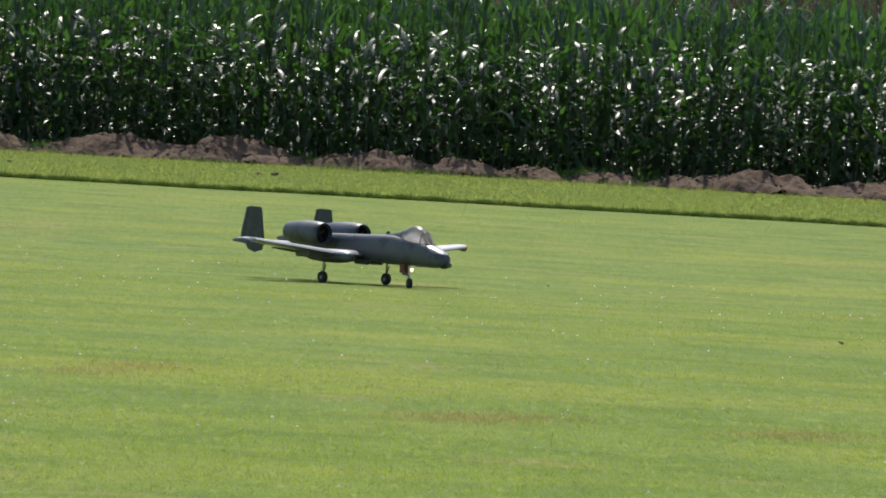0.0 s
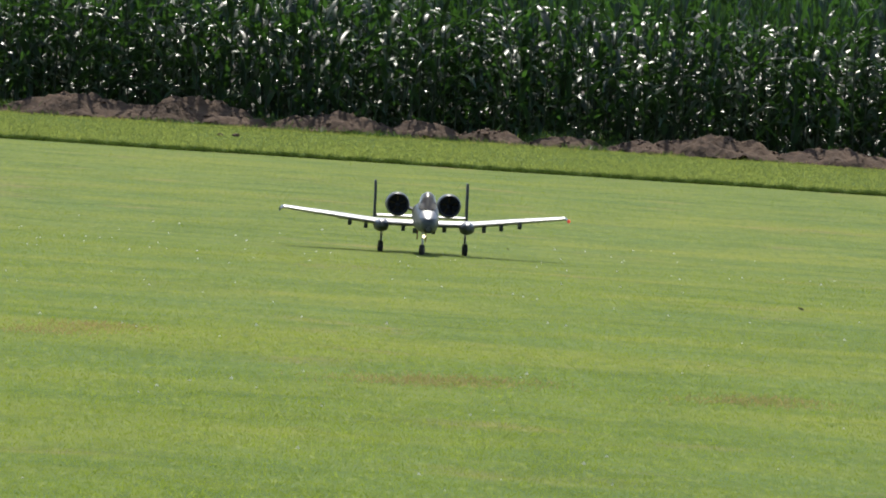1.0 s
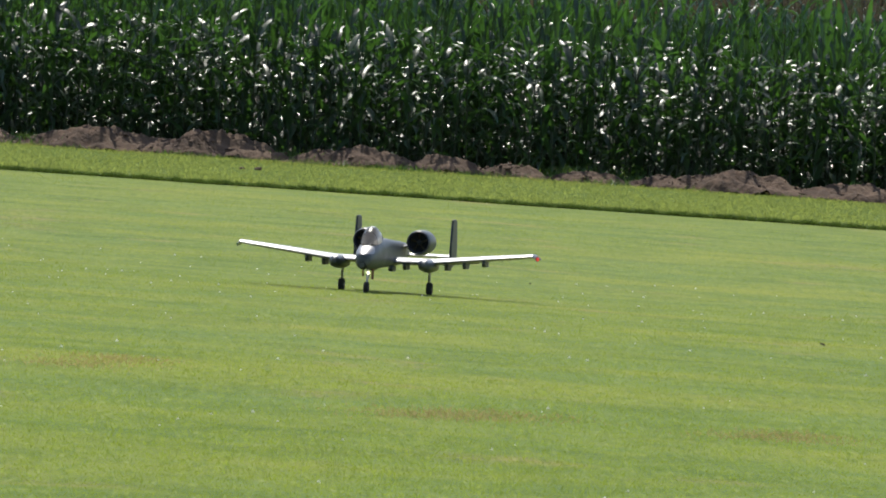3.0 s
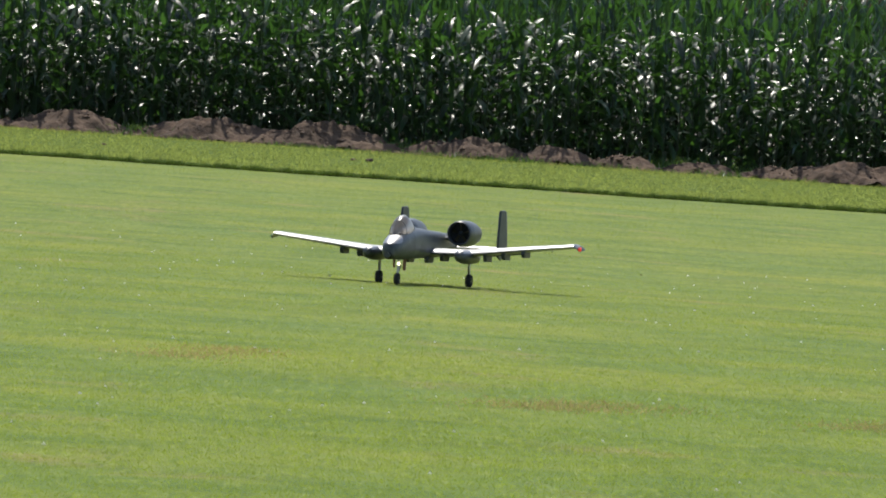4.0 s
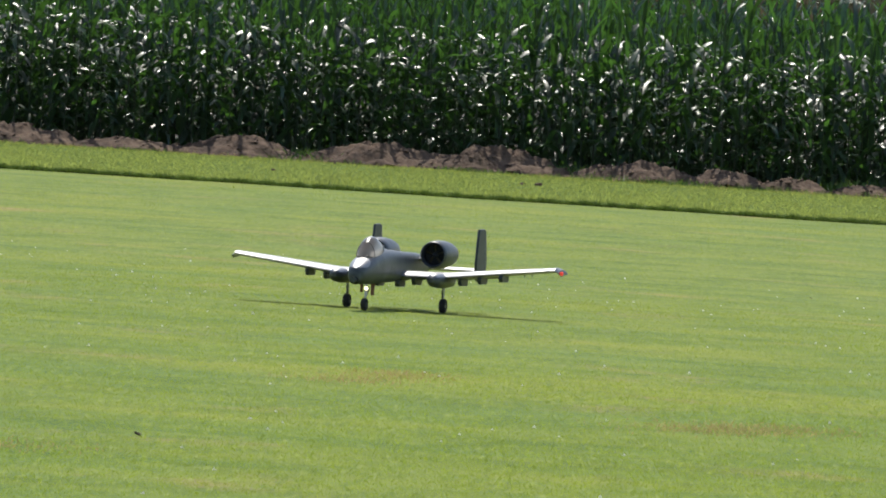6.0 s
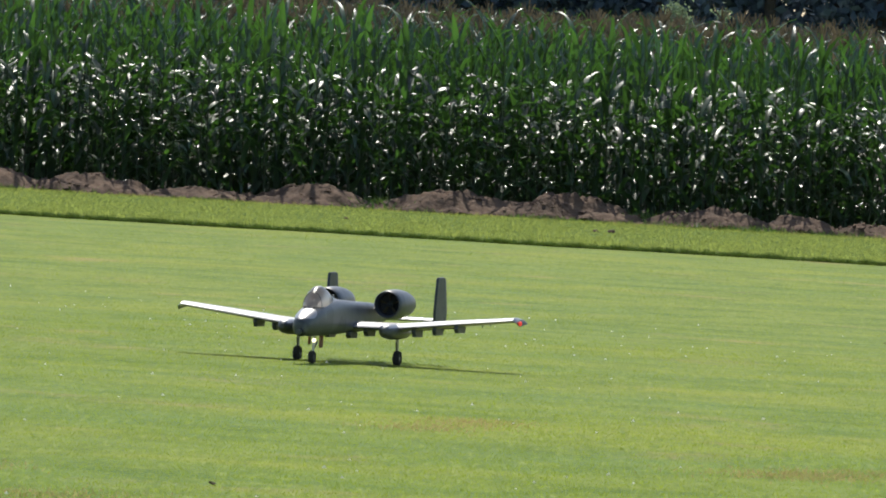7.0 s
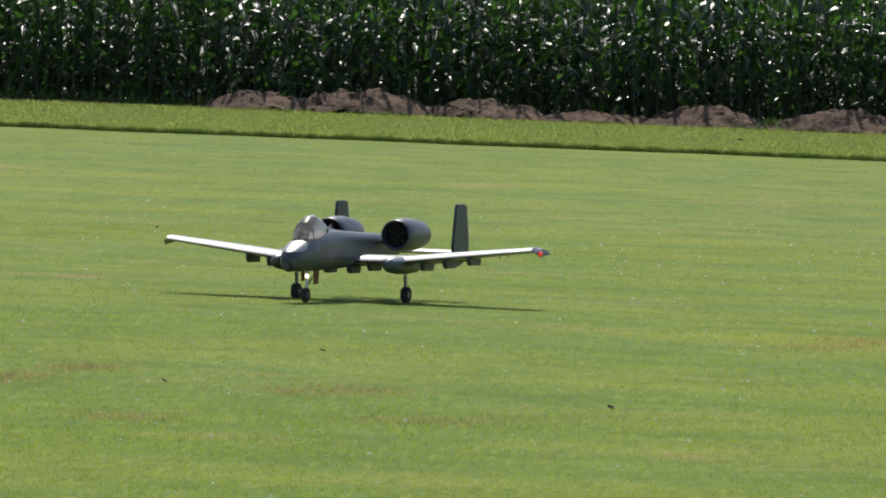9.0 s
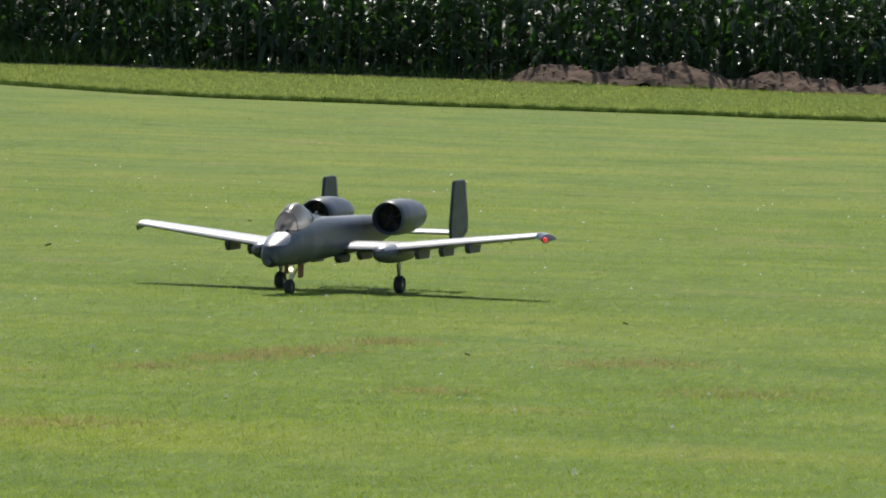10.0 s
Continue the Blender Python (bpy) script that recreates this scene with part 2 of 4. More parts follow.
def triangles(name, verts, mat, corners=3):
    """One mesh of loose triangles or quads from an array of corners."""
    verts = np.asarray(verts, dtype=np.float32).reshape(-1, 3)
    n = len(verts) // corners
    me = bpy.data.meshes.new(name)
    me.vertices.add(len(verts))
    me.vertices.foreach_set("co", verts.ravel())
    me.loops.add(len(verts))
    me.loops.foreach_set("vertex_index", np.arange(len(verts), dtype=np.int32))
    me.polygons.add(n)
    me.polygons.foreach_set("loop_start", np.arange(0, n * corners, corners, dtype=np.int32))
    me.materials.append(mat)
    me.update(calc_edges=True)
    return me


def part(name, bm, mat, parent, label="", smooth=True):
    """Links a bmesh, or a ready mesh, as one mesh object under a thing or a part."""
    if isinstance(bm, bmesh.types.BMesh):
        bmesh.ops.recalc_face_normals(bm, faces=bm.faces)
        me = bpy.data.meshes.new(name)
        bm.to_mesh(me)
        bm.free()
        me.materials.append(mat)
        if smooth:
            me.polygons.foreach_set("use_smooth", np.ones(len(me.polygons), bool))
            me.set_sharp_from_angle(angle=radians(35))
    else:
        me = bm
    ob = new(name, me)
    ob.parent = parent
    return tagged(ob, label) if label else ob


def loft(sections, caps=True):
    """A skin through rings of equally many points."""
    bm = bmesh.new()
    rings = [[bm.verts.new(p) for p in s] for s in sections]
    for a, b in zip(rings, rings[1:]):
        for i in range(len(a)):
            j = (i + 1) % len(a)
            bm.faces.new((a[i], a[j], b[j], b[i]))
    if caps:
        bm.faces.new(rings[0][::-1])
        bm.faces.new(rings[-1])
    return bm


def smooth_step(v):
    v = min(max(v, 0.0), 1.0)
    return v * v * (3 - 2 * v)


GROUND = [(0, 0.123), (40, 0.138), (62, 0.133), (70, 0.101), (80, 0.068), (87, -0.007), (93, -0.087), (100, -0.097), (112, -0.05), (128, 0.0), (136, -0.005), (144, -0.03), (152, -0.06), (157, -0.075), (162, -0.075), (170, -0.02), (180, 0.0), (230, 0.28), (300, 0.6), (400, 1.2)]
_ys = np.linspace(0, 420, 841)
_zs = np.interp(_ys, [g[0] for g in GROUND], [g[1] for g in GROUND])
_soft = np.exp(-(np.arange(-16, 17) / 7.0) ** 2)
_zs = np.convolve(np.pad(_zs, 16, mode="edge"), _soft / _soft.sum(), mode="valid")


def ground_line(y):
    """The height of the ground, which rolls gently along the runway and climbs beyond the field's edge."""
    return np.interp(y, _ys, _zs)


def ground_z(y):
    return float(ground_line(y))


def mow_edge(x):
    """Where the mown grass ends: straight, then curving away."""
    return 133.2 + np.where(x < -13.6, 1.05 * np.maximum(-13.6 - x, 0.0) ** 1.3, 0.0) + 0.12 * np.sin(x * 1.3) + 0.08 * np.sin(x * 3.1 + 1)


FIELD_EDGE = 157.2


# ---- the setting ----
def build_ground():
    ys = np.concatenate([[-60, -20, 10, 30], np.arange(40, 232, 2.0), [250, 280, 320, 400, 600, 1000, 2500]])
    xs = np.concatenate([[-1500, -400, -120, -60], np.arange(-36, 30, 3.0), [60, 120, 400, 1500]])
    verts = [(x, y, ground_z(y)) for y in ys for x in xs]
    n = len(xs)
    faces = [(j * n + i, j * n + i + 1, (j + 1) * n + i + 1, (j + 1) * n + i) for j in range(len(ys) - 1) for i in range(n - 1)]
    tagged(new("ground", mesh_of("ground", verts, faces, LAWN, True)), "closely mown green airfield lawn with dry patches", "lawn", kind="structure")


def blades(rng, x, y, z, height, width, lean):
    """Pointed blades of grass standing at the given places."""
    n = len(x)
    turn = rng.uniform(0, 2 * np.pi, n)
    h = height * rng.uniform(0.5, 1.15, n)
    w = width * rng.uniform(0.6, 1.3, n) / 2
    dx, dy = np.cos(turn) * w, np.sin(turn) * w
    lx, ly = rng.normal(0, lean, n) * h, rng.normal(0, lean, n) * h
    v = np.empty((n, 3, 3), np.float32)
    v[:, 0] = np.stack([x - dx, y - dy, z - 0.004], 1)
    v[:, 1] = np.stack([x + dx, y + dy, z - 0.004], 1)
    v[:, 2] = np.stack([x + lx, y + ly, z + h], 1)
    back = np.cross(v[:, 1] - v[:, 0], v[:, 2] - v[:, 0])[:, 1] > 0
    v[back] = v[back][:, [1, 0, 2]]
    return v


def build_lawn_grass():
    rng = np.random.default_rng(3)
    n, near, far = 1000000, 37.0, 134.0  # the blades thin out evenly with distance
    y = (near ** -0.8 + rng.uniform(0, 1, n) * (far ** -0.8 - near ** -0.8)) ** (-1 / 0.8)
    x = y * rng.uniform(-0.133, 0.067, n)
    keep = y < mow_edge(x)
    x, y = x[keep], y[keep]
    patch = 0.75 + 0.5 * np.sin(x * 0.9 + 2 * np.sin(y * 0.21)) * np.sin(y * 0.33 + np.sin(x * 0.6))
    tuft = np.sin(x * 31 + 2 * np.sin(y * 7)) * np.sin(y * 13 + 2 * np.sin(x * 9)) + 0.6 * np.sin(x * 11 + np.sin(y * 3) * 3) * np.sin(y * 4.1 + x * 2)
    v = blades(rng, x, y, ground_line(y), (0.007 + 0.0055 * patch) * (1 + 0.25 * tuft), 0.0046 + 0.003 * (y - near) / 90, 1.1)
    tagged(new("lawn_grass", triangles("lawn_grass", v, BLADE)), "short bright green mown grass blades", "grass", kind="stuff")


def build_rough_strip():
    xs = np.arange(-60, 46, 0.5)
    verts, faces = [], []
    for x in xs:
        e = float(mow_edge(np.array(x)))
        far = FIELD_EDGE + 1.2
        e = min(e, far - 0.4)
        middle = [(e + 0.6 + (far - e - 0.6) * f, 0.05) for f in (0.14, 0.28, 0.42, 0.56, 0.7, 0.85)]
        line = ((e, -0.02), (e + 0.05, 0.03), (e + 0.6, 0.045), *middle, (far, 0.03), (far + 0.2, -0.05))
        verts += [(x, y, float(ground_line(y)) + z) for y, z in line]
    n = len(line)
    for i in range(len(xs) - 1):
        for k in range(n - 1):
            faces.append((i * n + k, (i + 1) * n + k, (i + 1) * n + k + 1, i * n + k + 1))
    tagged(new("rough_strip", mesh_of("rough_strip", verts, faces, ROUGH, True)), "raised strip of unmown turf along the maize field", "turf", kind="structure")
    rng = np.random.default_rng(5)
    n = 260000
    x, u = rng.uniform(-24, 14, n), rng.uniform(0, 1, n)
    e = mow_edge(x)
    y = e + 0.25 + (FIELD_EDGE + 0.15 + 0.9 * (x < -11.6) - e) * u ** 1.25 + rng.normal(0, 0.05, n)
    front = np.exp(-((y - e) / 0.7) ** 2)
    clump = 0.85 + 0.3 * np.sin(x * 2.3 + np.sin(y * 1.7) * 2) * np.sin(y * 1.9 + x * 0.8) + 0.28 * np.sin(x * 17 + np.sin(y * 6) * 3) * np.sin(y * 9 + np.sin(x * 11) * 2)
    v = blades(rng, x, y, ground_line(y) + 0.042, (0.046 - 0.008 * u) * clump + 0.012 * front, 0.016, 0.75)
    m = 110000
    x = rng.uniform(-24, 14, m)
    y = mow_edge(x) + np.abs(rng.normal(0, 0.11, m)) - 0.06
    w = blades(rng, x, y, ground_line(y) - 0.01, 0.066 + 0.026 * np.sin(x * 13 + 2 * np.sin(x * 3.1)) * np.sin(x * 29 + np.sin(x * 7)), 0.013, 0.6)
    tagged(new("edge_grass", triangles("edge_grass", w, SHADED_EDGE_BLADE)), "overhanging grass at the edge of the mown lawn, coloured darker for shade", "grass", kind="stuff")
    tagged(new("rough_grass", triangles("rough_grass", v, ROUGH_BLADE)), "knee-low unmown yellow-green grass", "grass", kind="stuff")


def build_field():
    xs, ys = np.arange(-70, 61, 1.0), np.concatenate([[158.2, 158.35], np.arange(159, 330, 1.5)])
    rng = random.Random(4)
    verts = [(x, y, ground_z(y) + 0.02 + rng.uniform(0, 0.05) * (y > 158.3)) for y in ys for x in xs]
    n = len(xs)
    faces = [(j * n + i, j * n + i + 1, (j + 1) * n + i + 1, (j + 1) * n + i) for j in range(len(ys) - 1) for i in range(n - 1)]
    tagged(new("field_soil", mesh_of("field_soil", verts, faces, FIELD, True)), "bare brown soil between the maize rows", "soil", kind="structure")


# ---- soil mounds ----
MOUNDS = [  # centre x, half width, height, centre y, half depth
    (-11.05, 0.85, 0.36, 158, 0.7), (-9.6, 1.05, 0.45, 158, 0.8), (-7.85, 0.85, 0.39, 157.9, 0.7),
    (-6.2, 0.85, 0.26, 157.8, 0.55), (-4.55, 0.95, 0.39, 158, 0.7), (-2.5, 0.95, 0.43, 158, 0.8),
    (-0.85, 1.05, 0.46, 158.2, 0.75), (-1.1, 0.38, 0.36, 157.55, 0.35), (1.35, 0.85, 0.39, 158.1, 0.7),
    (2.55, 0.75, 0.34, 158.1, 0.6), (3.65, 0.5, 0.31, 157.6, 0.42), (4.75, 0.6, 0.26, 157.9, 0.5),
    (5.9, 0.6, 0.26, 157.7, 0.5), (7, 0.95, 0.43, 157.8, 0.7), (8.7, 0.9, 0.36, 157.7, 0.7), (10.4, 0.9, 0.39, 157.8, 0.7),
]


CLODS, CLOD_DICE = [], np.random.default_rng(41)


def build_clods():
    """Loose clods on the heaps, and dry stems along their foot."""
    verts, faces = [], []
    for p in CLODS:
        r = CLOD_DICE.uniform(0.015, 0.05) * CLOD_DICE.uniform(0.6, 1.0)
        n0 = len(verts)
        for d in ((1, 0, 0), (0, 1, 0), (-1, 0, 0), (0, -1, 0), (0.1, 0.1, 0.8), (0, 0, -0.8)):
            q = np.array(d) * r * CLOD_DICE.uniform(0.7, 1.3, 3) + CLOD_DICE.normal(0, r * 0.2, 3)
            verts.append((p[0] + q[0] * 1.3, p[1] + q[1], p[2] + q[2]))
        for a in range(4):
            b = (a + 1) % 4
            faces += [(n0 + a, n0 + b, n0 + 4), (n0 + b, n0 + a, n0 + 5)]
    tagged(new("soil_clods", mesh_of("soil_clods", verts, faces, SOIL, True)), "loose clods of brown soil on the heaps", "soil", kind="stuff")
    x = CLOD_DICE.uniform(-11.8, 12, 2600)
    x = x[np.sin(x * 2.1) + np.sin(x * 5.3 + 1) > -0.4]
    y = 157.15 + 0.12 * np.sin(x * 1.3) + CLOD_DICE.normal(0, 0.12, len(x))
    tagged(new("dry_stems", triangles("dry_stems", blades(CLOD_DICE, x, y, ground_line(y) + 0.02, 0.085, 0.016, 1.1), DRY)), "dry straw stems along the foot of the soil heaps", "dry grass", kind="stuff")


def build_mound(k, x, half, high, y, deep):
    nx, ny = 70, 40
    verts, faces = [], []
    for j in range(ny + 1):
        for i in range(nx + 1):
            u, v = 2 * i / nx - 1, 2 * j / ny - 1
            r = math.hypot(u, v) + 0.30 * noise.noise((u * 1.9 + k * 7, v * 1.9, 0)) + 0.12 * noise.noise((u * 5 + k * 3, v * 5, 2))
            z = min(1.0, max(0.0, 1.08 - r) / 0.85) ** 0.65
            px, py = x + u * half * 1.16, y + v * deep * 1.2
            rough = (noise.fractal((px * 3.4, py * 3.4, k), 0.8, 2.0, 6) * 0.42 - abs(noise.noise((px * 6, py * 6, k))) * 0.34
                     + 0.35 * noise.noise((px * 1.7, py * 2.6, k + 9)) - 0.4 * max(0.0, 0.25 - abs(noise.noise((px * 1.3 + 4, py * 2.2, k))) * 2)) * (0.25 + z)
            verts.append((px - x, py - y, high * (0.9 * z + 0.34 * rough * min(1, z * 3)) - 0.03))
    for j in range(ny):
        for i in range(nx):
            a = j * (nx + 1) + i
            faces.append((a, a + 1, a + nx + 2, a + nx + 1))
    for i in CLOD_DICE.integers(0, len(verts), 60):
        p = verts[i]
        if p[2] > 0.02:
            CLODS.append((p[0] + x, p[1] + y, p[2] + ground_z(y)))
    ob = new("soil_mound", mesh_of("soil_mound", verts, faces, SOIL, True))
    ob.location = (x, y, ground_z(y))
    size = "large" if high > 0.42 else "low"
    tagged(ob, f"{size} heap of dug brown soil at the maize field's edge", "soil heap", "soil heaps along the field")


def build_bank():
    """The low uneven ridge of spoil that joins the heaps."""
    nx, ny = 560, 18
    verts, faces = [], []
    for j in range(ny + 1):
        for i in range(nx + 1):
            x, v = -11.9 + 27.0 * i / nx, 2 * j / ny - 1
            y = 158.05 + v * 1.0 + 0.25 * noise.noise((x * 0.6, 3.0, 0))
            body = smooth_step((1 - abs(v)) * 1.8) * smooth_step((x + 11.9) / 0.8)
            lump = 0.05 + 0.05 * noise.noise((x * 0.9, y * 0.9, 5)) + 0.05 * noise.fractal((x * 2.6, y * 2.6, 1), 1.0, 2.0, 5) - 0.05 * abs(noise.noise((x * 7, y * 7, 4)))
            verts.append((x, y, ground_z(y) + body * max(lump, 0.0) * 1.25 - 0.02 + 0.03 * body))
    for j in range(ny):
        for i in range(nx):
            a = j * (nx + 1) + i
            faces.append((a, a + 1, a + nx + 2, a + nx + 1))
    tagged(new("soil_bank", mesh_of("soil_bank", verts, faces, SOIL, True)), "low uneven ridge of dug brown soil before the maize", "soil ridge", kind="structure")


# ---- maize ----
def leaf_strip(rng, z0, turn, length, rise, droop, width, radius=0.012, steps=7):
    """A folded maize leaf that rises from the stalk and bends over; returns corners of quads."""
    p = np.array([math.cos(turn) * radius, math.sin(turn) * radius, z0])
    out_way = np.array([math.cos(turn), math.sin(turn), 0.0])
    side = np.array([-math.sin(turn), math.cos(turn), 0.0])
    angle, twist = rise, rng.uniform(-0.5, 0.5)
    rows = []
    for s in range(steps + 1):
        f = s / steps
        w = width * (0.45 + 2.2 * f) if f < 0.25 else width * (1 - ((f - 0.25) / 0.75) ** 1.8)
        w = max(w, 0.002) / 2
        up = -out_way * math.sin(angle) + np.array([0, 0, math.cos(angle)])
        c, sn = math.cos(twist * f), math.sin(twist * f)
        across = side * c + up * sn
        fold = up * c - side * sn
        wave = 0.012 * math.sin(f * 17 + turn * 3)
        rows.append((p + across * w + fold * (0.35 * w + wave), p, p - across * w + fold * (0.35 * w - wave)))
        p = p + (out_way * math.cos(angle) + np.array([0, 0, math.sin(angle)])) * (length / steps)
        angle -= droop / steps * (0.5 + 1.0 * f)
    quads = []
    for a, b in zip(rows, rows[1:]):
        quads += [a[0], a[1], b[1], b[0], a[1], a[2], b[2], b[1]]
    return np.array(quads)


def maize_leaves(rng, height, low=-1.0):
    """The leaves of one plant, lowest first."""
    plane, out = rng.uniform(0, math.pi), []
    count = 13
    for k in range(count):
        f = k / (count - 1)
        if f < low:
            continue
        z0 = 0.10 + (height * 0.86 - 0.10) * f
        turn = plane + math.pi * (k % 2) + rng.gauss(0, 0.35)
        if f > 0.72:
            out.append(leaf_strip(rng, z0, turn, rng.uniform(0.5, 0.85), rng.uniform(1.1, 1.48), rng.uniform(0.1, 1.7), rng.uniform(0.06, 0.10)))
        else:
            out.append(leaf_strip(rng, z0, turn, rng.uniform(0.65, 1.0), rng.uniform(0.6, 1.2), rng.uniform(1.1, 2.9), rng.uniform(0.08, 0.125)))
    return out


def strip_mesh(name, quads, mat):
    """A leaf as one joined, smooth mesh."""
    q = quads.reshape(-1, 4, 3)
    index, verts, faces = {}, [], []
    for f in q:
        ids = []
        for v in f:
            key = tuple(np.round(v, 5))
            if key not in index:
                index[key] = len(verts)
                verts.append(key)
            ids.append(index[key])
        faces.append(ids)
    return mesh_of(name, verts, faces, mat, True)


def stalk_skin(height, lean=0.0, sides=5):
    rings = []
    for k in range(7):
        f = k / 6
        r = 0.014 * (1 - 0.7 * f)
        rings.append([(r * math.cos(a) + lean * f * f, r * math.sin(a), height * 0.97 * f) for a in np.linspace(0, 2 * math.pi, sides, endpoint=False)])
    return loft(rings)


def tassel_corners(rng, height):
    out = []
    for k in range(9):
        turn, tilt = rng.uniform(0, 6.28), (0.05 if k == 0 else rng.uniform(0.3, 0.75))
        l, w = rng.uniform(0.18, 0.30), 0.009
        a = np.array([0, 0, height * 0.95])
        b = a + np.array([math.cos(turn) * math.sin(tilt), math.sin(turn) * math.sin(tilt), math.cos(tilt)]) * l
        s = np.array([w, 0, 0])
        out += [a - s, a + s, b + s, b - s]
    return np.array(out)


def build_maize():
    rng = random.Random(11)
    kinds = []
    for k in range(8):
        height = rng.uniform(2.7, 3.08)
        plant = new("maize_plant")
        tagged(plant, "tall glossy green maize plant with arching leaves", "maize plant", "maize plants at the field's edge")
        part("stalk", stalk_skin(height, rng.uniform(-0.05, 0.05)), STALK, plant)
        for q in maize_leaves(rng, height):
            part("leaf", strip_mesh("leaf", q, LEAF), LEAF, plant)
        kinds.append(plant)
    place = []
    x = -23.0
    while x < 13.5:
        place.append((x, 159.6 + rng.gauss(0, 0.06)))
        x += rng.uniform(0.14, 0.21)
    for k, (x, y) in enumerate(place):
        m = pose(x, y, ground_z(y) + 0.01, rng.gauss(0, 2), rng.gauss(0, 2), rng.uniform(0, 360))
        if k < len(kinds):
            kinds[k].matrix_basis = m
        else:
            copy_thing(kinds[rng.randrange(len(kinds))], m)
    # the rows behind
    sets = []
    for k in range(14):
        height = rng.uniform(2.7, 3.08)
        leaves = np.concatenate(maize_leaves(rng, height))
        tops = np.concatenate(maize_leaves(rng, height, 0.55))
        sets.append((leaves, tops, tassel_corners(rng, height), height))
    full, tassels, stalks = [], [], []
    for row in range(36):
        y0 = 159.6 + 0.75 * (row + 1) if row < 12 else 168.6 + 1.6 * (row - 11)
        x = -24.0 - (y0 - 159) * 0.1
        gap = 0.23 if row < 5 else 0.2 if row < 8 else (0.22 if row < 12 else 0.34)
        while x < 14 + (y0 - 159) * 0.1:
            leaves, tops, tas, height = sets[rng.randrange(len(sets))]
            a = rng.uniform(0, 6.28)
            c, s = math.cos(a), math.sin(a)
            turn = np.array([[c, s, 0], [-s, c, 0], [0, 0, 1]])
            y = y0 + rng.gauss(0, 0.07)
            spot = np.array([x, y, ground_z(y) + rng.uniform(-0.32, 0.12) - (0.10 if row > 3 else 0.0)])
            full.append((leaves if row < 8 else tops) @ turn + spot)
            if row < 3:
                for d in ((0.014, 0), (0, 0.014)):
                    b, t = np.array([*d, 0]), np.array([d[0] * 0.3, d[1] * 0.3, height * 0.95])
                    stalks.append(np.array([-b, b, t, t * [-1, -1, 1]]) + spot)
            if row > 1:
                tassels.append(tas @ turn + spot + [0, 0, 0.12])
            x += rng.uniform(0.75, 1.25) * gap
    tagged(new("maize_field", triangles("maize_field", np.concatenate(full), LEAF, 4)), "dense rows of tall green maize", "maize", kind="stuff")
    tagged(new("maize_stalks", triangles("maize_stalks", np.concatenate(stalks), STALK, 4)), "green stalks of the maize rows behind", "maize", kind="stuff")
    tagged(new("maize_tassels", triangles("maize_tassels", np.concatenate(tassels), TASSEL, 4)), "brown tassels above the maize field", "maize", kind="stuff")


def build_clod(k, x, y, size):
    """A lump of earth thrown into the unmown grass."""
    bm = bmesh.new()
    bmesh.ops.create_icosphere(bm, subdivisions=3, radius=1.0)
    for v in bm.verts:
        v.co *= 1 + 0.35 * noise.noise(v.co * 1.7 + Vector((k * 5.0, 0, 0))) + 0.15 * noise.noise(v.co * 5)
        v.co = Vector((v.co.x * size, v.co.y * size, max(v.co.z, -0.5) * size * 0.55))
    me = bpy.data.meshes.new("soil_clod")
    bm.to_mesh(me)
    bm.free()
    me.materials.append(SOIL)
    ob = new("soil_clod", me)
    ob.location = (x, y, ground_z(y) + 0.05 + size * 0.25)
    tagged(ob, "small dark clod of soil lying in the unmown grass", "soil clod", "soil clods in the grass")


def build_weeds():
    """Low weeds and grass tufts among the soil heaps and at the foot of the maize."""
    rng = np.random.default_rng(17)
    out = []
    for cx, cy, spread, n, tall in ((4.6, 158.7, 0.35, 300, 0.2), (-3.6, 158.0, 0.25, 250, 0.16), (0.35, 158.3, 0.3, 260, 0.16), (1.9, 157.4, 0.35, 200, 0.10),
                                    (-14.5, 159.6, 2.4, 900, 0.16), (-19.8, 159.6, 1.2, 1300, 0.3), (5.3, 158.9, 0.6, 220, 0.16)):
        x, y = cx + rng.normal(0, spread, n), cy + rng.normal(0, min(0.3, spread), n)
        out.append(blades(rng, x, y, ground_line(y) + 0.02 + rng.uniform(0, tall * 0.5, n), tall, 0.03, 0.7))
    for cx in rng.uniform(-12, 11, 44):
        n = int(rng.integers(40, 130))
        x, y = cx + rng.normal(0, 0.28, n), 157.1 + 0.12 * math.sin(cx * 1.3) + rng.normal(0, 0.12, n)
        out.append(blades(rng, x, y, ground_line(y) + 0.02, 0.13 * rng.uniform(0.5, 1.0), 0.018, 0.7))
    tagged(new("weeds", triangles("weeds", np.concatenate(out), WEED)), "low green weeds at the foot of the maize", "weeds", kind="stuff")


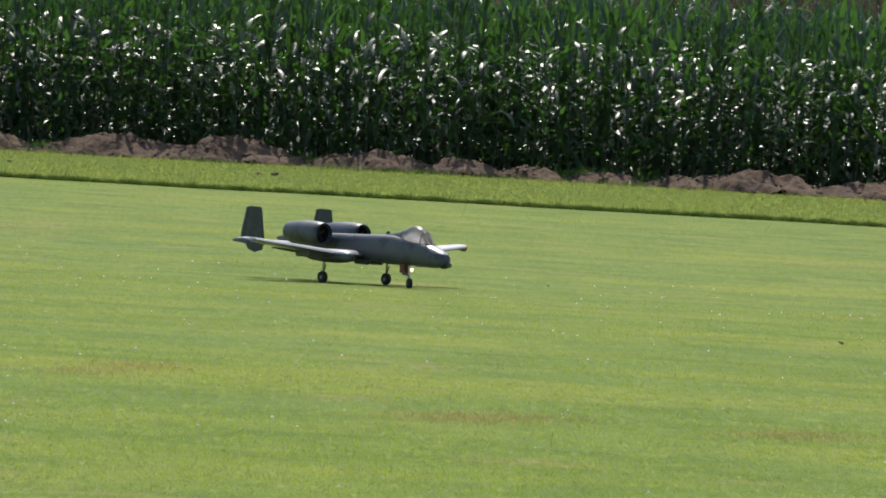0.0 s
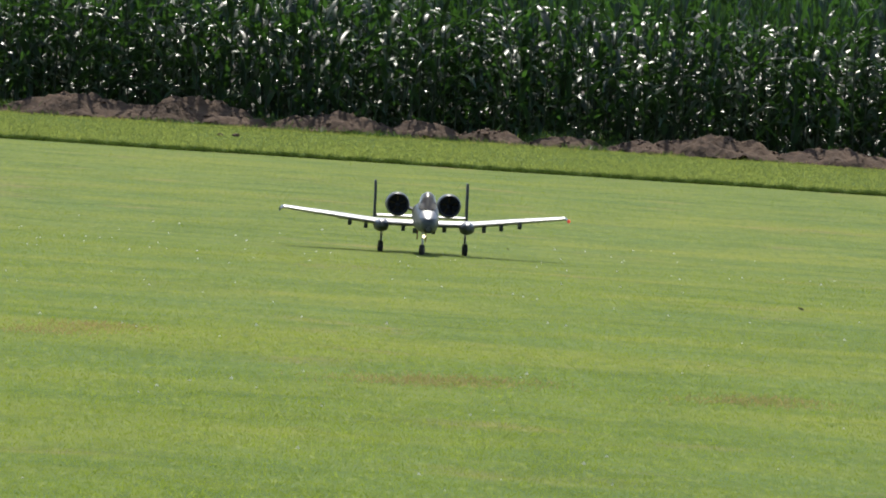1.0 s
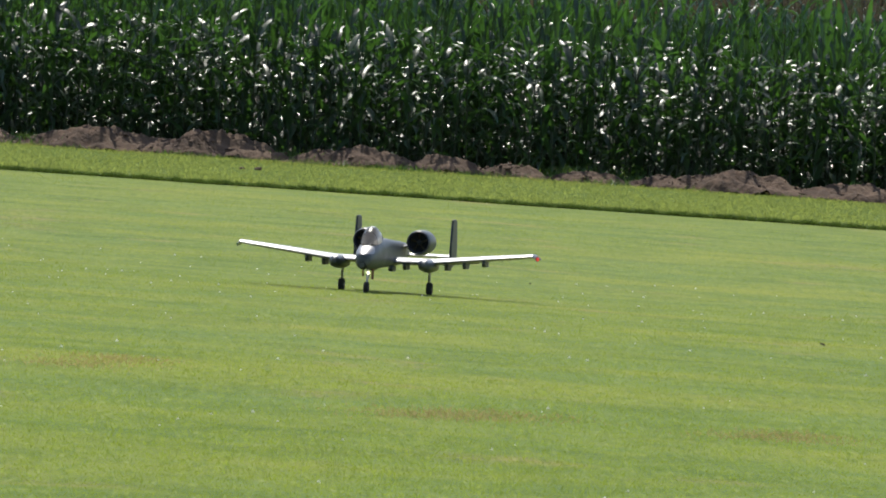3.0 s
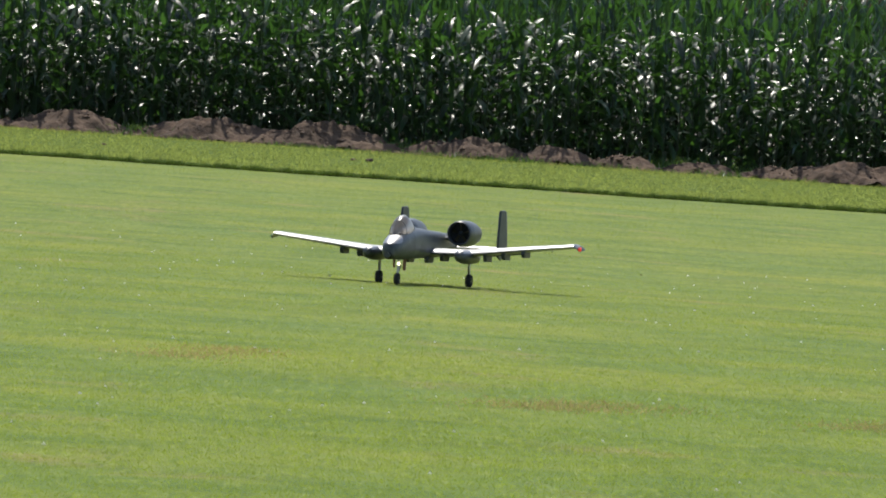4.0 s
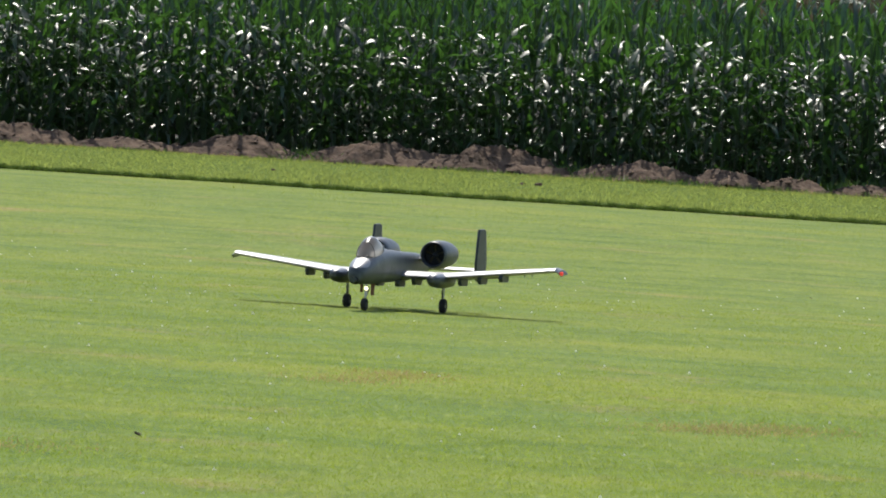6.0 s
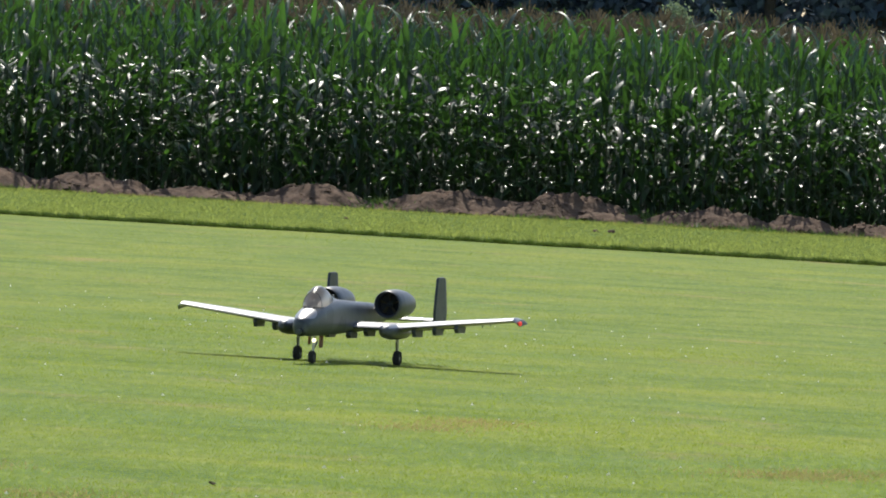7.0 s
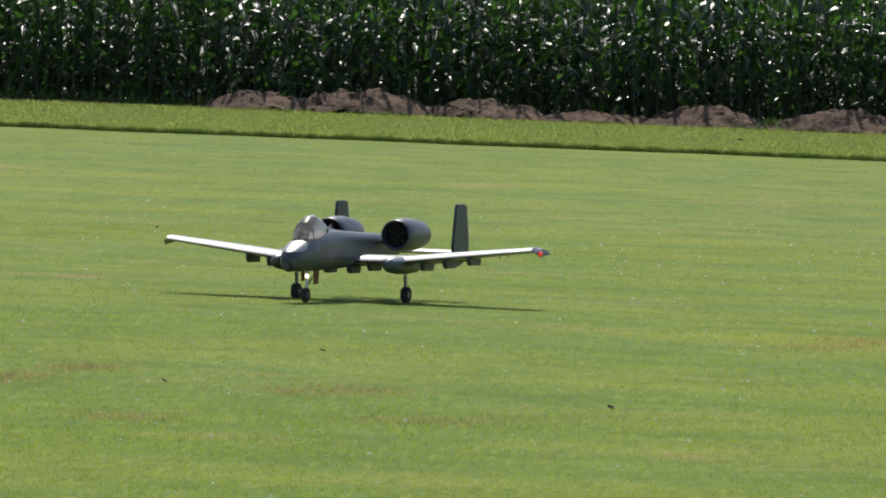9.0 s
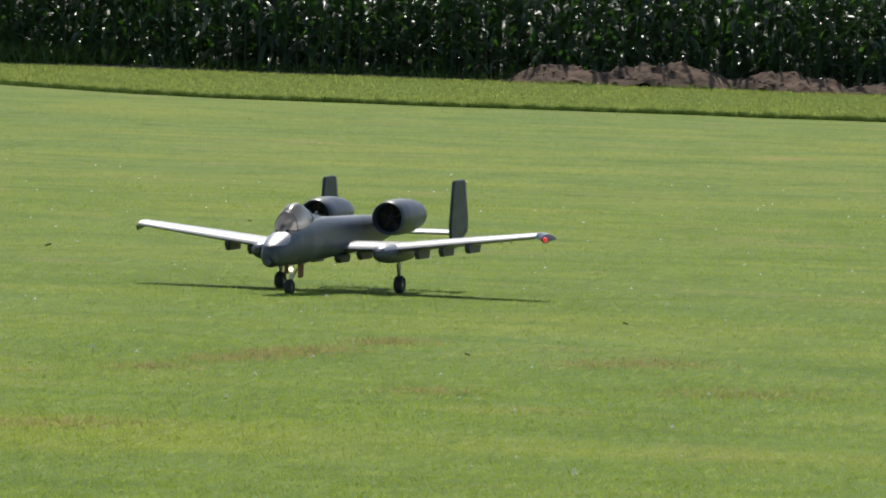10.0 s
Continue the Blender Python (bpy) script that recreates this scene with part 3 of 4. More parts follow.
def build_specks():
    """White specks in the lawn for clover heads and sun glints, and a few dead leaves lying on it."""
    rng = np.random.default_rng(23)
    n = 280
    y = np.sqrt(rng.uniform(40.0 ** 2, 100.0 ** 2, n))
    x = y * rng.uniform(-0.125, 0.062, n)
    spots = np.stack([x, y, ground_line(y) + 0.022], 1)
    spots = np.concatenate([spots, [[-4.78, 66.1, 0.14], [-0.62, 73.75, 0.11], [-0.05, 80.37, 0.08]]])
    out = []
    for p in spots:
        r = rng.uniform(0.005, 0.012)
        ring = [p + [r * math.cos(a), r * math.sin(a), 0.0] for a in np.linspace(0, 6.283, 6, endpoint=False)]
        for k in range(6):
            out += [ring[k], ring[(k + 1) % 6], p + [0, 0, r * 1.3]]
    tagged(new("clover_flowers", triangles("clover_flowers", np.array(out), SPECK_WHITE)), "tiny white clover heads and painted sun glints in the mown lawn", "flowers", kind="stuff")
    for x, y, size in ((-1.9, 52.0, 0.024), (-3.7, 58.1, 0.015), (-4.16, 53.1, 0.014), (-7.65, 77.1, 0.015), (-8.14, 68.9, 0.022), (-7.06, 88.7, 0.02), (2.45, 97.0, 0.013), (4.13, 78.1, 0.022)):
        verts = []
        for j in range(5):
            for i in range(7):
                u, v = i / 6 - 0.5, j / 4 - 0.5
                w = math.cos(u * 2.9) ** 0.7
                verts.append((u * 2 * size, v * 1.3 * size * w, 0.006 + size * (0.9 * v * v * 2 + 0.5 * u + 0.25 * noise.noise((x + u * 4, y + v * 4, 0)))))
        faces = [(j * 7 + i, j * 7 + i + 1, j * 7 + i + 8, j * 7 + i + 7) for j in range(4) for i in range(6)]
        leaf = new("dead_leaf", mesh_of("dead_leaf", verts, faces, DEAD, True))
        leaf.location = (x, y, ground_z(y))
        leaf.rotation_euler = (0, 0, x * 3 + y)
        tagged(leaf, "curled dead brown leaf lying on the lawn", "dead leaf", "dead leaves on the lawn")


def build_worn_patches():
    """Streaks of dry, worn grass where wheels and mower have rubbed the turf."""
    rng = np.random.default_rng(31)
    out = []
    for (ax, ay), (bx, by), wide, n in (((-5.5, 50.2), (-4.6, 54.9), 0.10, 3600), ((-5.4, 44.1), (-5.0, 44.9), 0.12, 900), ((-3.55, 52.4), (-3.1, 53.2), 0.15, 1200), ((0.8, 57.1), (1.45, 58.6), 0.18, 2400),
                                        ((2.65, 57.3), (3.1, 58.5), 0.15, 1300), ((-4.1, 48.6), (-3.9, 49.2), 0.1, 500), ((-1.1, 61.4), (-0.7, 63.9), 0.14, 1500), ((-2.9, 49.5), (-2.3, 50.2), 0.15, 800)):
        f = rng.uniform(0, 1, n)
        gap = np.sin(f * 9 + ax * 5) + np.sin(f * 23 + ay) * 0.7 > -0.7
        f = f[gap]
        x = ax + (bx - ax) * f + rng.normal(0, wide * 1.3, len(f))
        y = ay + (by - ay) * f + rng.normal(0, wide * 2, len(f))
        out.append(blades(rng, x, y, ground_line(y) + 0.002, 0.019, 0.006, 0.9))
    tagged(new("dry_grass", triangles("dry_grass", np.concatenate(out), DRY)), "streaks of dry straw-brown worn grass in the lawn", "dry grass", kind="stuff")


# ---- far woods ----
def build_tree(k, x, y, height):
    tree = new("far_tree")
    tree.location = (x, y, ground_z(y))
    tagged(tree, "dark leafy tree at the wood's edge beyond the field, haze in its leaf colour", "tree", "trees of the far wood")
    part("trunk", loft([[(r * math.cos(a), r * math.sin(a), z) for a in np.linspace(0, 6.283, 8, endpoint=False)]
                        for z, r in ((-0.3, 0.5), (1, 0.36), (height * 0.4, 0.26), (height * 0.85, 0.07))]), BARK, tree)
    rng = np.random.default_rng(100 + k)
    clumps = rng.normal(0, 1, (40, 3)) * [2.6, 2.0, height * 0.22] + [0, 0, height * 0.5]
    clumps[:30, 2] = rng.uniform(1.0, 8.0, 30)
    n = 1900
    c = clumps[rng.integers(0, 40, n)] + rng.normal(0, 0.7, (n, 3)) * [1.1, 1.0, 0.8]
    a, b = rng.normal(0, 1, (n, 3)), rng.normal(0, 1, (n, 3))
    a /= np.linalg.norm(a, axis=1)[:, None]
    b = np.cross(a, b)
    b /= np.linalg.norm(b, axis=1)[:, None]
    s = rng.uniform(0.2, 0.42, (n, 1))
    part("crown", triangles("crown", np.stack([c - a * s, c + b * s * 0.6, c + a * s, c - b * s * 0.6], 1), HAZED_WOOD_LEAF, 4), HAZED_WOOD_LEAF, tree)


def build_young_tree(x, y):
    """A small pale tree standing before the wood."""
    tree = new("young_tree")
    tree.location = (x, y, ground_z(y))
    tagged(tree, "small pale green tree before the dark wood", "tree")
    part("trunk", loft([[(r * math.cos(a), r * math.sin(a), z) for a in np.linspace(0, 6.283, 8, endpoint=False)] for z, r in ((-0.2, 0.12), (2, 0.08), (4.2, 0.02))]), BARK, tree)
    rng = np.random.default_rng(77)
    clumps = rng.normal(0, 1, (26, 3)) * [0.55, 0.5, 0.7] + [0, 0, 3.0]
    n = 1500
    c = clumps[rng.integers(0, 26, n)] + rng.normal(0, 0.22, (n, 3))
    a, b = rng.normal(0, 1, (n, 3)), rng.normal(0, 1, (n, 3))
    b = np.cross(a, b)
    a, b = (v / np.linalg.norm(v, axis=1)[:, None] * rng.uniform(0.06, 0.12, (n, 1)) for v in (a, b))
    part("crown", triangles("crown", np.stack([c - a, c + b, c + a, c - b], 1), YOUNG_LEAF, 4), YOUNG_LEAF, tree)


def build_woods():
    rng = random.Random(21)
    k = 0
    for row in range(3):
        x = -78.0 + row * 2
        while x < 52:
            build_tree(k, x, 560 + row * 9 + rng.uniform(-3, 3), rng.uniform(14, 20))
            k += 1
            x += rng.uniform(4.0, 6.2)
    build_young_tree(2.5, 535)


build_ground()
build_field()
build_rough_strip()
build_lawn_grass()
build_bank()
for _k, _m in enumerate(MOUNDS):
    build_mound(_k, *_m)
build_clods()
build_maize()
build_weeds()
for _k, _c in enumerate(((-0.1, 145.6, 0.055), (-0.32, 145.4, 0.04), (-3.66, 143.6, 0.035))):
    build_clod(_k, *_c)
build_woods()
build_specks()
build_worn_patches()


# ---- the model aeroplane: a twin-jet ground-attack type at about one seventh size ----
S = 2.5 / 17.53  # from the full-size aircraft's metres


def P(x, y, z):
    return (x * S, y * S, z * S)


def oval(x, half, low, high, square=3.8, n=28, y0=0.0):
    pts = []
    for i in range(n):
        a = 2 * math.pi * i / n
        c, s = math.cos(a), math.sin(a)
        r = (abs(c) ** square + abs(s) ** square) ** (-1 / square)
        pts.append(P(x, y0 + half * r * c, (low + high) / 2 + (high - low) / 2 * r * s))
    return pts


def foil(le, te, y, z, thick, n=9, droop=0.0):
    """A wing section from leading to trailing edge."""
    top, bottom = [], []
    for k in range(n):
        f = (1 - math.cos(math.pi * k / (n - 1))) / 2
        t = thick * 4.5 * (math.sqrt(f) * 0.5 - 0.18 * f - 0.32 * f * f) + 0.012
        x = le + (te - le) * f
        top.append(P(x, y, z + t * 0.65 - droop * (1 - f) ** 3))
        bottom.append(P(x, y, z - t * 0.35 - droop * (1 - f) ** 3))
    return top + bottom[::-1][1:-1]


def tube(a, b, r0, r1=None, n=12):
    a, b = Vector(P(*a)), Vector(P(*b))
    r1 = r0 if r1 is None else r1
    q = (b - a).to_track_quat("Z", "Y")
    rings = []
    for c, r in ((a, r0), (b, r1)):
        rings.append([c + q @ Vector((r * S * math.cos(t), r * S * math.sin(t), 0)) for t in np.linspace(0, 2 * math.pi, n, endpoint=False)])
    return loft(rings)


def slab(outline, y, half):
    """A thin upright plate with bevelled rim, from an outline in x and z."""
    cx, cz = sum(p[0] for p in outline) / len(outline), sum(p[1] for p in outline) / len(outline)
    rings = []
    for dy, k in ((-half, 0.965), (-half * 0.5, 1.0), (half * 0.5, 1.0), (half, 0.965)):
        rings.append([P(cx + (x - cx) * k, y + dy, cz + (z - cz) * k) for x, z in outline])
    return loft(rings)


def ball(x, y, z, rx, ry, rz, n=12):
    bm = bmesh.new()
    bmesh.ops.create_uvsphere(bm, u_segments=n, v_segments=n // 2 + 2, radius=1.0)
    for v in bm.verts:
        v.co = Vector(P(x + v.co.x * rx, y + v.co.y * ry, z + v.co.z * rz))
    return bm


def lathe(profile, x0, y, z, n=32, inner=False):
    """A skin turned round the fore-and-aft axis, from pairs of distance along it and radius."""
    return loft([[P(x0 + d, y + r * math.cos(a), z + r * math.sin(a)) for a in np.linspace(0, 2 * math.pi, n, endpoint=False)] for d, r in profile], caps=False)


def build_wheel(plane, name, x, y, r, w, label):
    wheel = part(name, lathe([(-w, r * 0.55), (-w, r * 0.86), (-w * 0.6, r), (w * 0.6, r), (w, r * 0.86), (w, r * 0.55)], 0, 0, 0, 24), RUBBER, plane, label)
    for v in wheel.data.vertices:
        v.co = Vector((v.co.z, v.co.x, v.co.y))
    wheel.location = P(x, y, r + 0.09)
    hub = part("hub", lathe([(-w * 0.7, 0.02), (-w * 0.8, r * 0.3), (-w * 0.75, r * 0.58), (w * 0.75, r * 0.58), (w * 0.8, r * 0.3), (w * 0.7, 0.02)], 0, 0, 0, 20), DARK_GREY, wheel, "dark grey wheel hub")
    for v in hub.data.vertices:
        v.co = Vector((v.co.z, v.co.x, v.co.y))
    return wheel


def build_plane():
    plane = new("model_aeroplane")
    tagged(plane, "grey twin-jet model attack aeroplane taxiing on the lawn", "model aeroplane")
    # fuselage
    body = (
        (8.52, 0.20, 1.68, 2.14, 2.4), (8.46, 0.30, 1.58, 2.28, 2.5), (8.3, 0.40, 1.52, 2.40, 2.5), (8.0, 0.48, 1.48, 2.52, 2.6), (7.5, 0.57, 1.46, 2.69, 2.8), (6.9, 0.64, 1.46, 2.86, 3.0),
        (6.0, 0.69, 1.46, 3.05, 3.2), (5.0, 0.72, 1.48, 3.18, 3.4), (4.0, 0.73, 1.53, 3.26, 3.6), (2.5, 0.72, 1.56, 3.24, 3.8), (1.0, 0.70, 1.60, 3.18, 3.8),
        (-0.8, 0.68, 1.62, 3.13), (-2.4, 0.64, 1.70, 3.09), (-4.0, 0.56, 1.90, 3.02), (-5.4, 0.44, 2.10, 2.90), (-6.6, 0.28, 2.28, 2.78), (-7.4, 0.10, 2.44, 2.62))
    rings = [oval(*r) for r in body]
    part("fuselage", loft(rings), GREY, plane, "blotched grey fuselage")
    # the shade under the nose is put in as this black ball
    part("gun_fairing", ball(8.22, 0, 1.70, 0.42, 0.31, 0.25, 16), BLACK, plane, "rounded gun fairing, black for the shade under the nose")
    part("gun_barrel", tube((8.4, 0, 1.70), (8.78, 0, 1.69), 0.15, 0.14), DARK_GREY, plane, "dark gun muzzle")
    # canopy: clear bubble with a frame, on a rear fairing
    def hood(x, half, high, low):
        return [P(x, half * math.cos(a), low + (high - low) * max(0.0, math.sin(a)) ** 0.85) for a in np.linspace(0, math.pi, 15)]
    def shell(sections):
        bm = bmesh.new()
        r = [[bm.verts.new(p) for p in s] for s in sections]
        for a, b in zip(r, r[1:]):
            for i in range(len(a) - 1):
                bm.faces.new((a[i], a[i + 1], b[i + 1], b[i]))
        return bm
    canopy = part("canopy", shell([hood(x, w, h, l) for x, w, h, l in (
        (7.12, 0.10, 2.86, 2.70), (6.88, 0.32, 3.16, 2.76), (6.5, 0.46, 3.56, 2.82), (6.1, 0.52, 3.80, 2.88), (5.75, 0.54, 3.90, 2.94),
        (5.4, 0.54, 3.92, 3.00), (5.0, 0.51, 3.82, 3.06), (4.6, 0.44, 3.64, 3.12))]), GLASS, plane, "clear bubble canopy")
    canopy.visible_shadow = False
    for x, w, h, l in ((6.45, 0.47, 3.60, 2.80), (4.62, 0.45, 3.66, 3.08)):
        arch = shell([hood(x + 0.05, w + 0.012, h + 0.012, l), hood(x + 0.02, w + 0.03, h + 0.03, l), hood(x - 0.02, w + 0.03, h + 0.03, l), hood(x - 0.05, w + 0.012, h + 0.012, l)])
        part("canopy_frame", arch, GREY, canopy)
    part("canopy_fairing", loft([[*hood(x, w, h, l), *[P(x, w * c, l - 0.2) for c in (-0.6, 0, 0.6)]] for x, w, h, l in (
        (4.6, 0.44, 3.62, 3.05), (4.1, 0.39, 3.50, 3.05), (3.4, 0.32, 3.37, 3.05), (2.5, 0.18, 3.26, 3.05))]), GREY, plane)
    part("ejection_seat", loft([[P(x, c * 0.25, z) for c, z in ((-1, 2.9), (1, 2.9), (1, 3.42), (0.7, 3.66), (-0.7, 3.66), (-1, 3.42))] for x in (5.25, 5.05, 4.9)]), SEAT, plane, "tan ejection seat")
    sill = [P(7.0, 0.32, 2.78), P(6.6, 0.44, 2.86), P(6.2, 0.50, 2.92), P(5.8, 0.52, 2.98), P(5.4, 0.52, 3.04), P(5.0, 0.49, 3.10), P(4.65, 0.42, 3.16)]
    part("cockpit_tub", loft([[(a, b, c + 0.004 * S), (a, -b, c + 0.004 * S), (a, -b * 0.8, c + 0.13 * S), (a, 0, c + 0.15 * S), (a, b * 0.8, c + 0.13 * S)] for a, b, c in sill]), SEAT, plane, "tan cockpit interior")
    part("instrument_cowl", loft([hood(x, w, h, 2.76) for x, w, h in ((6.9, 0.2, 3.04), (6.6, 0.3, 3.18), (6.3, 0.32, 3.2))]), BLACK, plane, "black instrument cowl")
    # wings
    for side in (1, -1):
        inner, outer = 2.95, 8.55
        sec = [foil(1.55, -1.5, side * 0.5, 1.90, 0.48), foil(1.5, -1.5, side * inner, 1.94, 0.46), foil(1.12, -1.42, side * 5.9, 2.28, 0.38),
               foil(0.62, -1.3, side * outer, 2.58, 0.28), foil(0.38, -1.25, side * 8.70, 2.57, 0.18, droop=0.10)]
        wing = part("wing", loft(sec), WING, plane, "long straight glossy grey wing")
        part("wing_tip", loft([foil(0.39, -1.26, side * 8.68, 2.56, 0.2, droop=0.1), foil(0.22, -1.35, side * 8.76, 2.50, 0.16, droop=0.16), foil(0.05, -1.3, side * 8.80, 2.42, 0.09, droop=0.12)]), DARK_GREY, wing, "drooped dark wing tip")
        part("position_light", ball(0.12, side * (8.81 if side > 0 else 8.79), 2.46, *((0.15, 0.09, 0.11) if side > 0 else (0.1, 0.05, 0.06))), RED_LAMP if side > 0 else GREEN_LAMP, wing, "glowing red position light" if side > 0 else "green position light")
        # flaps hang a little below the trailing edge
        for a, b, za, zb in ((0.75, 2.2, 1.86, 1.88), (3.1, 5.2, 1.94, 2.16)):
            part("flap", loft([foil(-1.2, -1.95, side * a, za - 0.10, 0.13), foil(-1.2, -1.92, side * b, zb - 0.10, 0.13)]), DARK_GREY, wing, "lowered dark grey flap")
        part("aileron", loft([foil(-1.28, -1.62, side * 5.4, 2.21, 0.12), foil(-1.2, -1.5, side * 8.4, 2.58, 0.09)]), WING, wing)
        for y, z, low in (((3.66, 2.0, 0.46), (4.7, 2.12, 0.44), (5.82, 2.25, 0.40)) if side > 0 else ((3.52, 1.99, 0.46), (4.5, 2.10, 0.44))):
            part("pylon", slab([(1.05, z), (1.15, z - 0.2), (0.95, z - low), (-0.25, z - low), (-0.35, z - 0.15), (-0.3, z)], side * y, 0.10), DARK_GREY, wing, "dark weapon pylon")
        part("pylon", slab([(1.3, 1.84), (1.35, 1.7), (1.1, 1.46), (-0.1, 1.46), (-0.3, 1.7), (-0.2, 1.84)], side * 1.25, 0.10), DARK_GREY, wing, "dark weapon pylon")
        part("body_pylon", slab([(1.9, 1.66), (1.95, 1.5), (1.75, 1.34), (0.75, 1.34), (0.6, 1.5), (0.65, 1.66)], side * 0.55, 0.12), DARK_GREY, plane, "dark pylon under the fuselage")
        for y in (6.6, 7.0):
            part("tie_down", tube((-0.9, side * y, 2.36 + (y - 6.6) * 0.12), (-0.95, side * y, 2.16 + (y - 6.6) * 0.12), 0.025), DARK_GREY, wing)
        # wheel pods and main gear
        pod = [oval(x, w, l, h, 2.2, 20, side * 2.6) for x, w, l, h in ((2.75, 0.10, 1.70, 1.92), (2.6, 0.28, 1.55, 2.06), (2.2, 0.40, 1.44, 2.14), (1.3, 0.46, 1.37, 2.16), (0.3, 0.45, 1.37, 2.08), (-0.8, 0.36, 1.42, 1.98), (-1.6, 0.2, 1.58, 1.90), (-2.1, 0.05, 1.70, 1.80))]
        part("wheel_pod", loft(pod), GREY, wing, "rounded grey wheel pod")
        # added shell over the pod's top, glossier so that it catches the glint
        cap = []
        for x, w, l, h in ((2.68, 0.16, 1.64, 1.98), (2.6, 0.28, 1.55, 2.06), (2.2, 0.40, 1.44, 2.14), (1.3, 0.46, 1.37, 2.16), (0.9, 0.46, 1.37, 2.13)):
            row = []
            for a in np.linspace(radians(28), radians(152), 11):
                c, sn = math.cos(a), math.sin(a)
                r = 1.02 * (abs(c) ** 2.2 + abs(sn) ** 2.2) ** (-1 / 2.2)
                row.append(P(x, side * 2.6 + w * r * c, (l + h) / 2 + (h - l) / 2 * r * sn + 0.004))
            cap.append(row)
        part("pod_cap", shell(cap), WING, wing, "added glossy cap that catches the glint on top of the wheel pod")
        gear = part("main_leg", tube((0.05, side * 2.55, 1.45), (0, side * 2.55, 0.42), 0.085, 0.07), BARE, plane, "bare metal main landing leg")
        part("torque_link", tube((0.25, side * 2.55, 1.25), (0.04, side * 2.55, 0.7), 0.035), DARK_GREY, gear)
        part("axle", tube((0, side * 2.38, 0.43), (0, side * 2.72, 0.43), 0.06), BARE, gear)
        build_wheel(plane, "main_wheel", 0, side * 2.57, 0.36, 0.16, "black rubber main wheel")
        # engine
        ex, ey, ez = -1.25, side * 1.57, 3.05
        nacelle = part("engine_nacelle", lathe([(-0.25, 0.56), (-0.02, 0.60), (0.04, 0.635), (0.0, 0.67), (-0.3, 0.715), (-0.9, 0.745), (-1.8, 0.735), (-2.6, 0.67), (-3.22, 0.57), (-3.24, 0.54), (-2.9, 0.50)], ex, ey, ez), GREY, plane, "rounded grey engine nacelle")
        part("intake_duct", lathe([(-0.2, 0.575), (-0.75, 0.56), (-0.8, 0.08), (-0.79, 0.01)], ex, ey, ez), BLACK, nacelle, "black intake duct")
        bm = bmesh.new()
        for k in range(5):
            a = 2 * math.pi * k / 5 + 0.3
            vs = []
            for r, da, dx in ((0.14, -0.25, 0.03), (0.52, -0.12, 0.06), (0.52, 0.2, -0.05), (0.14, 0.25, -0.03)):
                vs.append(bm.verts.new(P(ex - 0.5 + dx, ey + r * math.cos(a + da), ez + r * math.sin(a + da))))
            bm.faces.new(vs)
        bmesh.ops.solidify(bm, geom=bm.faces[:], thickness=0.004)
        part("fan", bm, BRASS, nacelle, "yellowish five-bladed fan")
        part("spinner", lathe([(0.0, 0.01), (-0.1, 0.09), (-0.3, 0.15), (-0.4, 0.16)], ex - 0.2, ey, ez, 16), DARK_GREY, nacelle)
        part("exhaust", lathe([(-2.9, 0.5), (-3.2, 0.48), (-3.42, 0.40), (-3.38, 0.02)], ex, ey, ez), DARK_GREY, nacelle, "dark exhaust nozzle")
        part("engine_pylon", loft([[P(x, side * y, z + s) for x, s in ((-2.1, 0.0), (-2.4, 0.13), (-3.7, 0.10), (-4.1, 0.0), (-3.7, -0.10), (-2.4, -0.13))] for y, z in ((0.35, 2.72), (0.95, 2.85))]), GREY, plane)
        # tail
        part("tailplane", loft([foil(-5.5, -7.25, side * 0.1, 2.25, 0.27), foil(-5.65, -7.2, side * 2.81, 2.25, 0.23)]), WING, plane, "flat glossy grey tailplane")
        part("elevator", loft([foil(-7.1, -7.6, side * 0.4, 2.25, 0.09), foil(-7.1, -7.55, side * 2.7, 2.25, 0.08)]), WING, plane)
        fin = part("fin", slab([(-5.78, 4.34), (-5.86, 4.42), (-6.85, 4.45), (-6.95, 4.36), (-7.2, 2.6), (-7.15, 2.2), (-6.85, 1.78), (-6.2, 1.64), (-5.55, 1.8), (-5.45, 2.6)], side * 2.82, 0.07), FIN_GREY, plane, "upright dark grey tail fin")
        part("rudder", slab([(-6.98, 4.40), (-7.16, 4.37), (-7.56, 2.8), (-7.54, 2.3), (-7.18, 2.1), (-7.22, 2.6)], side * 2.82, 0.06), FIN_GREY, fin)
    # nose gear
    leg = part("nose_leg", tube((5.25, -0.2, 1.6), (5.35, -0.2, 0.4), 0.075, 0.06), BARE, plane, "bare metal nose leg")
    part("drag_strut", tube((4.6, -0.2, 1.2), (5.3, -0.2, 0.75), 0.035), BARE, leg)
    part("gear_door", slab([(5.0, 1.56), (4.95, 0.88), (4.45, 0.88), (4.35, 1.56)], 0.0, 0.03), RUST, plane, "red-brown nose gear door")
    part("gear_door", slab([(5.15, 1.56), (5.1, 1.02), (4.8, 1.02), (4.75, 1.56)], -0.52, 0.03), RUST, plane, "red-brown nose gear door")
    part("taxi_light", ball(5.46, -0.14, 1.24, 0.06, 0.10, 0.10), LAMP, leg, "bright white taxi light")
    nose_wheel = build_wheel(plane, "nose_wheel", 5.38, -0.22, 0.32, 0.13, "black rubber nose wheel")
    # added oval panel on the skin before the windscreen, glossy for the sun's glint
    def body_at(x):
        known = [(*r, 3.8)[:5] for r in body[::-1]]
        return [float(np.interp(x, [r[0] for r in known], [r[j] for r in known])) for j in range(1, 5)]
    deck = []
